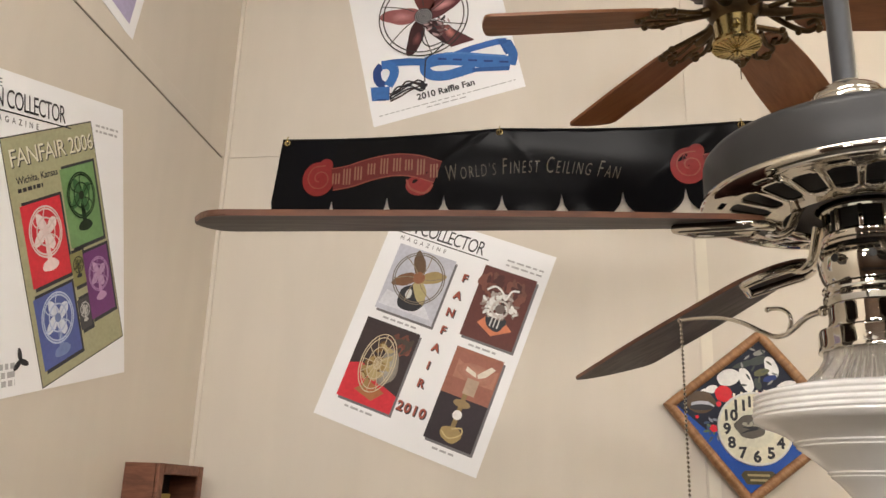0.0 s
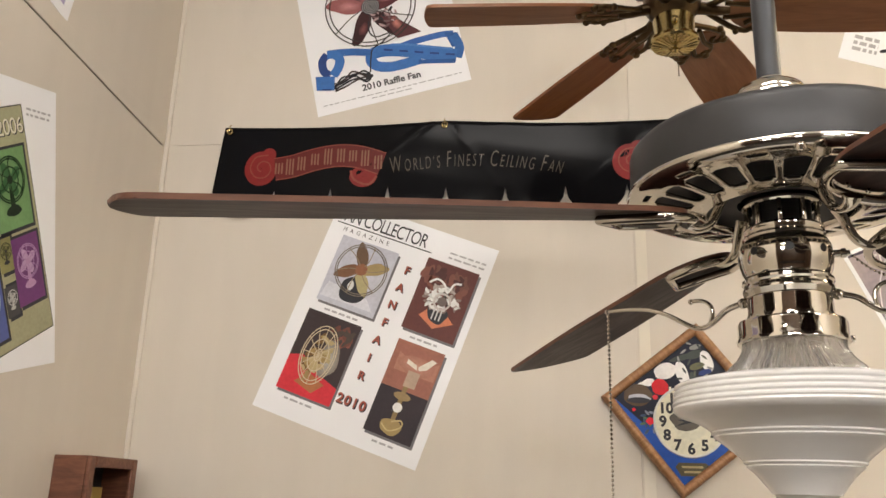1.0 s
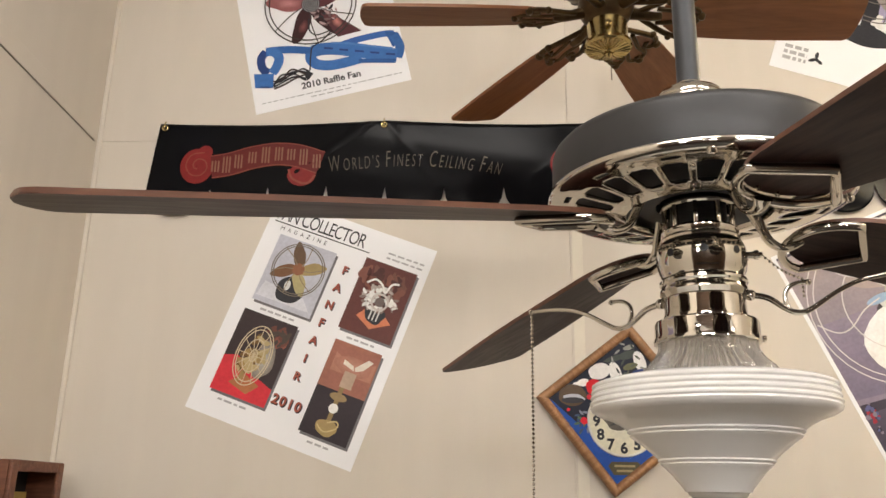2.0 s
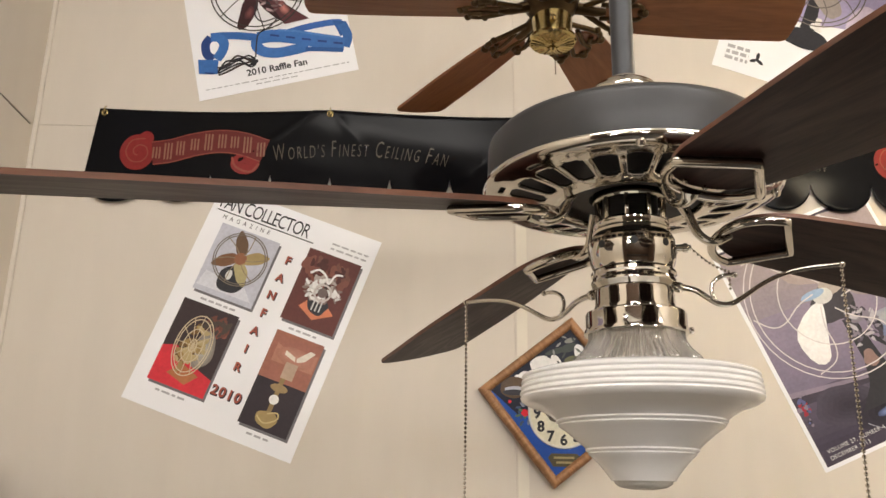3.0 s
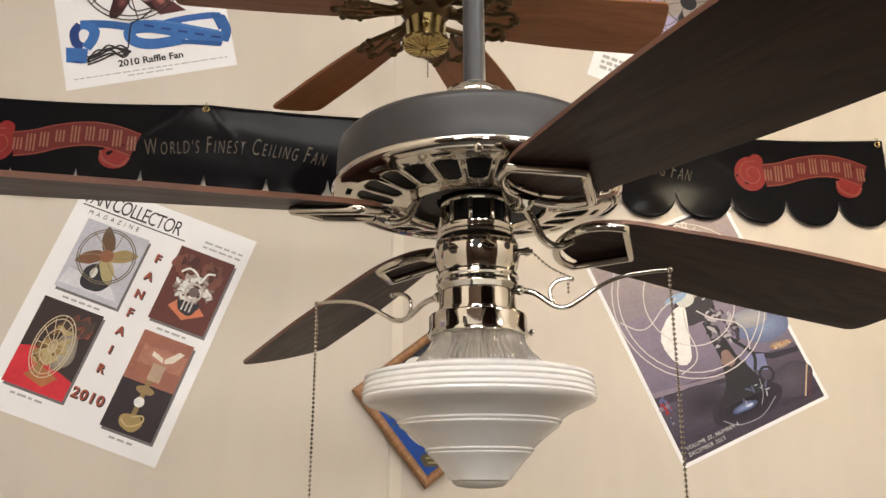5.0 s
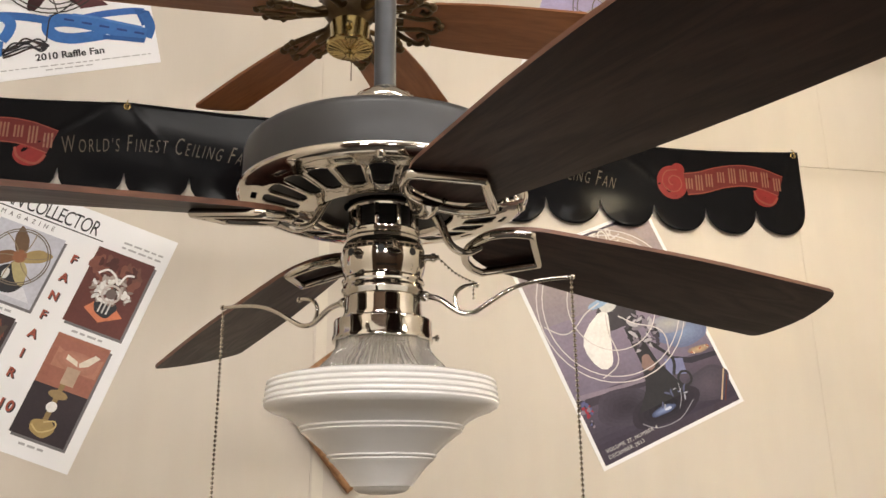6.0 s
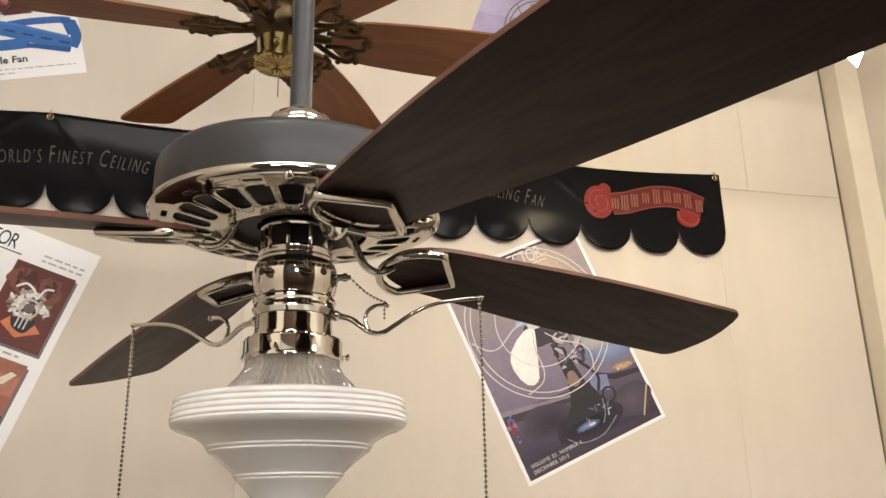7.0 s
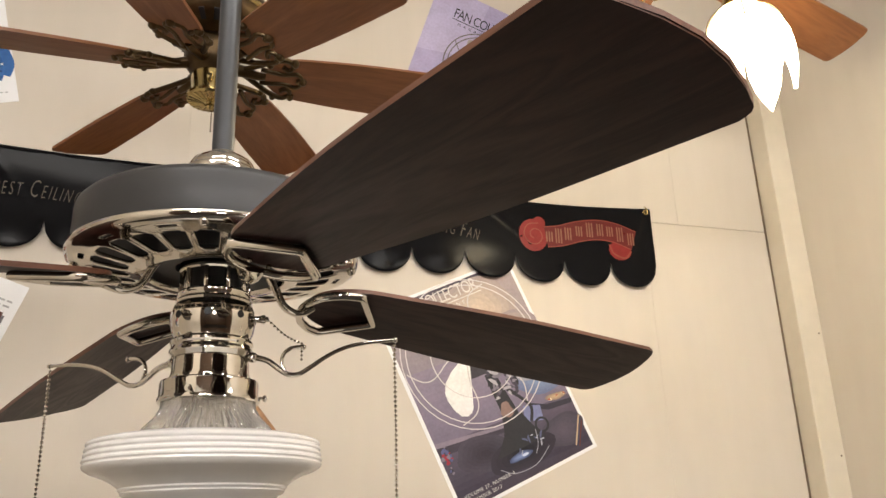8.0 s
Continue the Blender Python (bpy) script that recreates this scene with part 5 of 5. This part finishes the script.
    for k in range(1, 13):
        a = radians(90 - 30 * k)
        me = letters(str(k), 0.034, "CENTER", bold=0.0014)
        me.name = "numeral"
        me.materials.clear()
        me.materials.append(INK_K)
        ob = new("numeral", me)
        ob.parent = t
        ob.matrix_basis = Matrix.Translation((cx + r * 0.76 * math.cos(a), cy + r * 0.76 * math.sin(a) - 0.0125, z0 + 0.0026))
    for length, width, a, up in ((0.040, 0.004, 200, 0.0034), (0.030, 0.005, 175, 0.0037)):
        c, s_ = math.cos(radians(a)), math.sin(radians(a))
        flat("hand", [(cx + length * c, cy + length * s_), (cx + width * -s_, cy + width * c), (cx - 0.008 * c, cy - 0.008 * s_), (cx - width * -s_, cy - width * c)], INK_K, up)
    ell("dial_art", cx - 0.010, cy + 0.004, 0.034, 0.027, ink(0.10, 0.09, 0.075, 0.4), 0.0028, 0.10)
    for k in range(5):
        ell("dial_art", cx - 0.022 + 0.007 * k, cy + 0.010 - 0.006 * (k % 2), 0.006, 0.004, ink(0.30, 0.28, 0.22, 0.4), 0.0030 + 0.00003 * k, 0.2, 0.5 * k)
    flat("name_plate", [(cx - 0.038, cy - 0.104), (cx - 0.030, cy - 0.094), (cx + 0.030, cy - 0.094), (cx + 0.042, cy - 0.104), (cx + 0.026, cy - 0.124), (cx - 0.026, cy - 0.124)], ink(0.10, 0.085, 0.05, 0.2), 0.0009)
    for y, w2 in ((-0.106, 0.024), (-0.117, 0.019)):
        flat("logo_bar", [(cx - w2, cy + y), (cx + w2, cy + y), (cx + w2, cy + y + 0.005), (cx - w2, cy + y + 0.005)], ink(0.36, 0.30, 0.16, 0.2), 0.0013)


wall_clock()


# ---- shadow box in the corner ----
t = thing("shadow_box", "open mahogany shadow box with a framed yellow card inside", "display box", pose(WEST, 1.662, 1.454))
DEPTH, LONG, TALL = 0.075, 0.215, 0.342
part("back", box(0.0005, 0.006, 0.012, LONG - 0.012, 0.012, TALL - 0.012), BLACK, t, smooth=False)
part("side_panel", box(0.0005, DEPTH, 0.0, 0.012, 0.0, TALL, 0.001), REDWOOD, t, smooth=False)
part("side_panel", box(0.0005, DEPTH, LONG - 0.012, LONG, 0.0, TALL, 0.001), REDWOOD, t, smooth=False)
part("top_panel", box(0.0005, DEPTH, 0.0125, LONG - 0.0125, TALL - 0.012, TALL, 0.001), REDWOOD, t, smooth=False)
part("bottom_panel", box(0.0005, DEPTH, 0.0125, LONG - 0.0125, 0.0, 0.012, 0.001), REDWOOD, t, smooth=False)
for y0, y1, z0, z1 in ((0.0, 0.024, 0.0, TALL), (LONG - 0.024, LONG, 0.0, TALL), (0.0245, LONG - 0.0245, TALL - 0.024, TALL), (0.0245, LONG - 0.0245, 0.0, 0.024)):
    part("face_moulding", box(DEPTH + 0.0005, DEPTH + 0.010, y0, y1, z0, z1, 0.003), REDWOOD, t, smooth=False)
part("card", box(0.010, 0.026, 0.03, LONG - 0.04, 0.03, TALL - 0.065, 0.001), ink(0.42, 0.30, 0.10), t, "yellow framed card", smooth=False)
part("card_picture", box(0.0262, 0.0275, 0.062, LONG - 0.07, 0.08, TALL - 0.095), ink(0.10, 0.09, 0.06), t, smooth=False)


# ---- the far ceiling fan: six cherry blades on a brass motor ----
def scroll_iron(parent, material):
    """Filigree blade iron: a palm of curled bars under the blade root."""
    bm = bmesh.new()
    for sgn in (-1, 1):
        tube(spline([(0.060, 0.006 * sgn, 0), (0.085, 0.020 * sgn, -0.003), (0.112, 0.034 * sgn, -0.005), (0.136, 0.040 * sgn, -0.005), (0.150, 0.030 * sgn, -0.005), (0.142, 0.020 * sgn, -0.005), (0.130, 0.026 * sgn, -0.005)], 5), 0.0048, 8, bm=bm)
        tube(spline([(0.090, 0.014 * sgn, -0.004), (0.112, 0.012 * sgn, -0.005), (0.135, 0.010 * sgn, -0.005), (0.158, 0.014 * sgn, -0.005), (0.168, 0.006 * sgn, -0.005), (0.160, 0.0, -0.005)], 5), 0.0042, 8, bm=bm)
        ball((0.152, 0.036 * sgn, -0.006), 0.0075, bm, 2)
        ball((0.118, 0.040 * sgn, -0.006), 0.0065, bm, 2)
    ball((0.172, 0.0, -0.006), 0.0075, bm, 2)
    tube(spline([(0.040, 0, 0.004), (0.060, 0, 0.0), (0.082, 0, -0.005), (0.100, 0, -0.005)], 5), 0.011, 10, bm=bm, taper=lambda t: 1 - 0.45 * t)
    bmesh.ops.scale(bm, verts=bm.verts, vec=(1.06, 1.3, 1.15))
    return part("blade_iron", bm, material, parent, "scrolled aged brass blade iron")


far = thing("ceiling_fan", "six-bladed cherry ceiling fan with antique brass motor and scrolled irons", "ceiling fan", pose(0.500, 1.396, -0.001))
FAR_TOP = TOP + 0.001
part("rod", lathe([(0.011, 2.80), (0.011, FAR_TOP - 0.03)], 24), BRASS_DARK, far)
part("ceiling_canopy", lathe([(0.0, FAR_TOP - 0.07), (0.03, FAR_TOP - 0.068), (0.06, FAR_TOP - 0.03), (0.065, FAR_TOP)], 32), BRASS, far)
part("motor_housing", lathe([(0.0, 2.850), (0.03, 2.848), (0.05, 2.830), (0.085, 2.815), (0.105, 2.800), (0.110, 2.785), (0.110, 2.755), (0.104, 2.740), (0.092, 2.728), (0.070, 2.718), (0.050, 2.712), (0.0, 2.712)], 64), BRASS_DARK, far, "aged brass motor housing")
part("trim_ring", lathe([(0.1105, 2.763), (0.1135, 2.766), (0.1135, 2.774), (0.1105, 2.777)], 64), BRASS, far)
for k in range(20):
    a = 2 * math.pi * k / 20
    slot = box(0.072, 0.099, -0.0055, 0.0055, -0.002, 0.002, 0.0015)
    bmesh.ops.transform(slot, verts=slot.verts, matrix=Matrix.Rotation(a, 4, "Z") @ Matrix.Translation((0, 0, 2.7265)) @ Matrix.Translation((0.085, 0, 0)) @ Matrix.Rotation(radians(-24), 4, "Y") @ Matrix.Translation((-0.085, 0, 0)))
    part("vent_slot", slot, BLACK, far)
part("hub", lathe([(0.046, 2.712), (0.054, 2.700), (0.056, 2.676), (0.052, 2.656), (0.042, 2.642), (0.034, 2.636), (0.032, 2.628)], 40), BRASS_DARK, far, "aged brass blade hub")
part("switch_cup", lathe([(0.030, 2.636), (0.0385, 2.634), (0.0395, 2.630), (0.0392, 2.594), (0.0405, 2.591), (0.0465, 2.589), (0.0470, 2.583), (0.0440, 2.579), (0.024, 2.5755), (0.008, 2.575), (0.0, 2.575)], 56), BRASS, far, "antique brass switch cup")
for k in range(24):
    a = 2 * math.pi * k / 24
    rib = tube([(0.012, 0, 2.5745), (0.024, 0, 2.5752), (0.0425, 0, 2.5785)], 0.0019, 6)
    bmesh.ops.transform(rib, verts=rib.verts, matrix=Matrix.Rotation(a, 4, "Z"))
    part("rib", rib, BRASS, far)
part("knob", lathe([(0.0, 2.561), (0.005, 2.562), (0.0075, 2.567), (0.006, 2.573), (0.009, 2.576)], 20), BRASS, far)
part("side_knob", ball((-0.004, -0.0405, 2.612), 0.0075), BRASS, far)
bm = bmesh.new()
for k in range(9):
    ball((0.004, -0.004, 2.549 - 0.0046 * k), 0.0017, bm, 1)
tube([(0.004, -0.004, 2.556), (0.004, -0.004, 2.512)], 0.0005, 6, bm=bm)
part("bead_chain", bm, BRASS_DARK, far, "short brass bead chain")
CHERRY_BLADE = blade_outline(0.105, 0.477, 0.054, 0.069, 0.008)
for k in range(6):
    blade = fan_blade(far, (-1.7, 61.5, 125.4, 186.3, 244, 302)[k], 2.656, (1.4, 1.2, 4.1, 2.5, 2.5, 2.0)[k], -16.0, CHERRY_BLADE, 0.006, OAK_BLADE, OAK_BLADE, "reddish cherry fan blade")
    scroll_iron(blade, BRASS_DARK)

# ---- lit ceiling fan by the east wall ----
lit = thing("ceiling_fan", "cherry-bladed brass ceiling fan with a lit tulip glass lamp", "ceiling fan", pose(1.472, 1.182, 0.04))
part("rod", lathe([(0.011, 3.06), (0.011, TOP - 0.03)], 24), BRASS, lit)
part("ceiling_canopy", lathe([(0.0, TOP - 0.07), (0.03, TOP - 0.068), (0.06, TOP - 0.03), (0.065, TOP)], 32), BRASS, lit)
part("motor_housing", lathe([(0.0, 3.08), (0.06, 3.07), (0.10, 3.04), (0.105, 3.01), (0.105, 2.98), (0.09, 2.955), (0.05, 2.945), (0.04, 2.93), (0.04, 2.88), (0.03, 2.865), (0.0, 2.862)], 56), BRASS, lit, "polished brass motor housing")
for k in range(5):
    blade = fan_blade(lit, 14 + 72 * k, 2.945, 4.0, -12.0, blade_outline(0.115, 0.655, 0.048, 0.066, 0.010), 0.006, OAK_BLADE, OAK_BLADE, "reddish cherry fan blade")
    scroll_iron(blade, BRASS)


def tulip(parent, angle):
    m = Matrix.Rotation(radians(angle), 4, "Z")
    arm = tube(spline([(0.03, 0, 2.885), (0.07, 0, 2.868), (0.105, 0, 2.862), (0.125, 0, 2.845), (0.129, 0, 2.825)], 6), 0.006, 10)
    bmesh.ops.transform(arm, verts=arm.verts, matrix=m)
    part("lamp_arm", arm, BRASS, parent, "curved brass lamp arm")
    lamp = part("lamp_holder", lathe([(0.0, 2.832), (0.020, 2.830), (0.028, 2.810), (0.038, 2.786), (0.043, 2.770), (0.038, 2.768), (0.0, 2.778)], 32), BRASS, parent, "brass lamp holder")
    lamp.matrix_basis = m @ Matrix.Translation((0.129, 0, 0))
    profile = [(0.036, 2.772), (0.058, 2.757), (0.078, 2.730), (0.090, 2.695), (0.095, 2.655), (0.093, 2.615), (0.088, 2.585), (0.082, 2.560)]
    for k in range(6):
        bm = bmesh.new()
        rows = []
        for i, (r, z) in enumerate(profile):
            u = i / (len(profile) - 1)
            half = radians(29) * (1.0 if u < 0.52 else max(0.02, 1 - ((u - 0.52) / 0.48) ** 1.5))
            bend = 0.93 if k % 2 else 1.03
            row = []
            for j in range(9):
                a = radians(60 * k - 12) + half * (j / 4 - 1)
                q = r * bend * (1 - 0.06 * (j / 4 - 1) ** 2)
                row.append(bm.verts.new((q * math.cos(a), q * math.sin(a), z - (0.012 if k % 2 else 0.0) * u)))
            rows.append(row)
        for a, b in zip(rows, rows[1:]):
            for j in range(8):
                bm.faces.new((a[j], a[j + 1], b[j + 1], b[j]))
        petal = part("petal", bm, TULIP, lamp, "glowing white glass petal")
        petal.modifiers.new("thick", "SOLIDIFY").thickness = 0.003
        seam = tube(spline([(r * 1.03 * math.cos(radians(60 * k - 42)), r * 1.03 * math.sin(radians(60 * k - 42)), z) for r, z in profile[:4]], 4), 0.0022, 6)
        part("seam", seam, BRASS_DARK, lamp, "dark metal seam between petals")


for a in (-24,):
    tulip(lit, a)
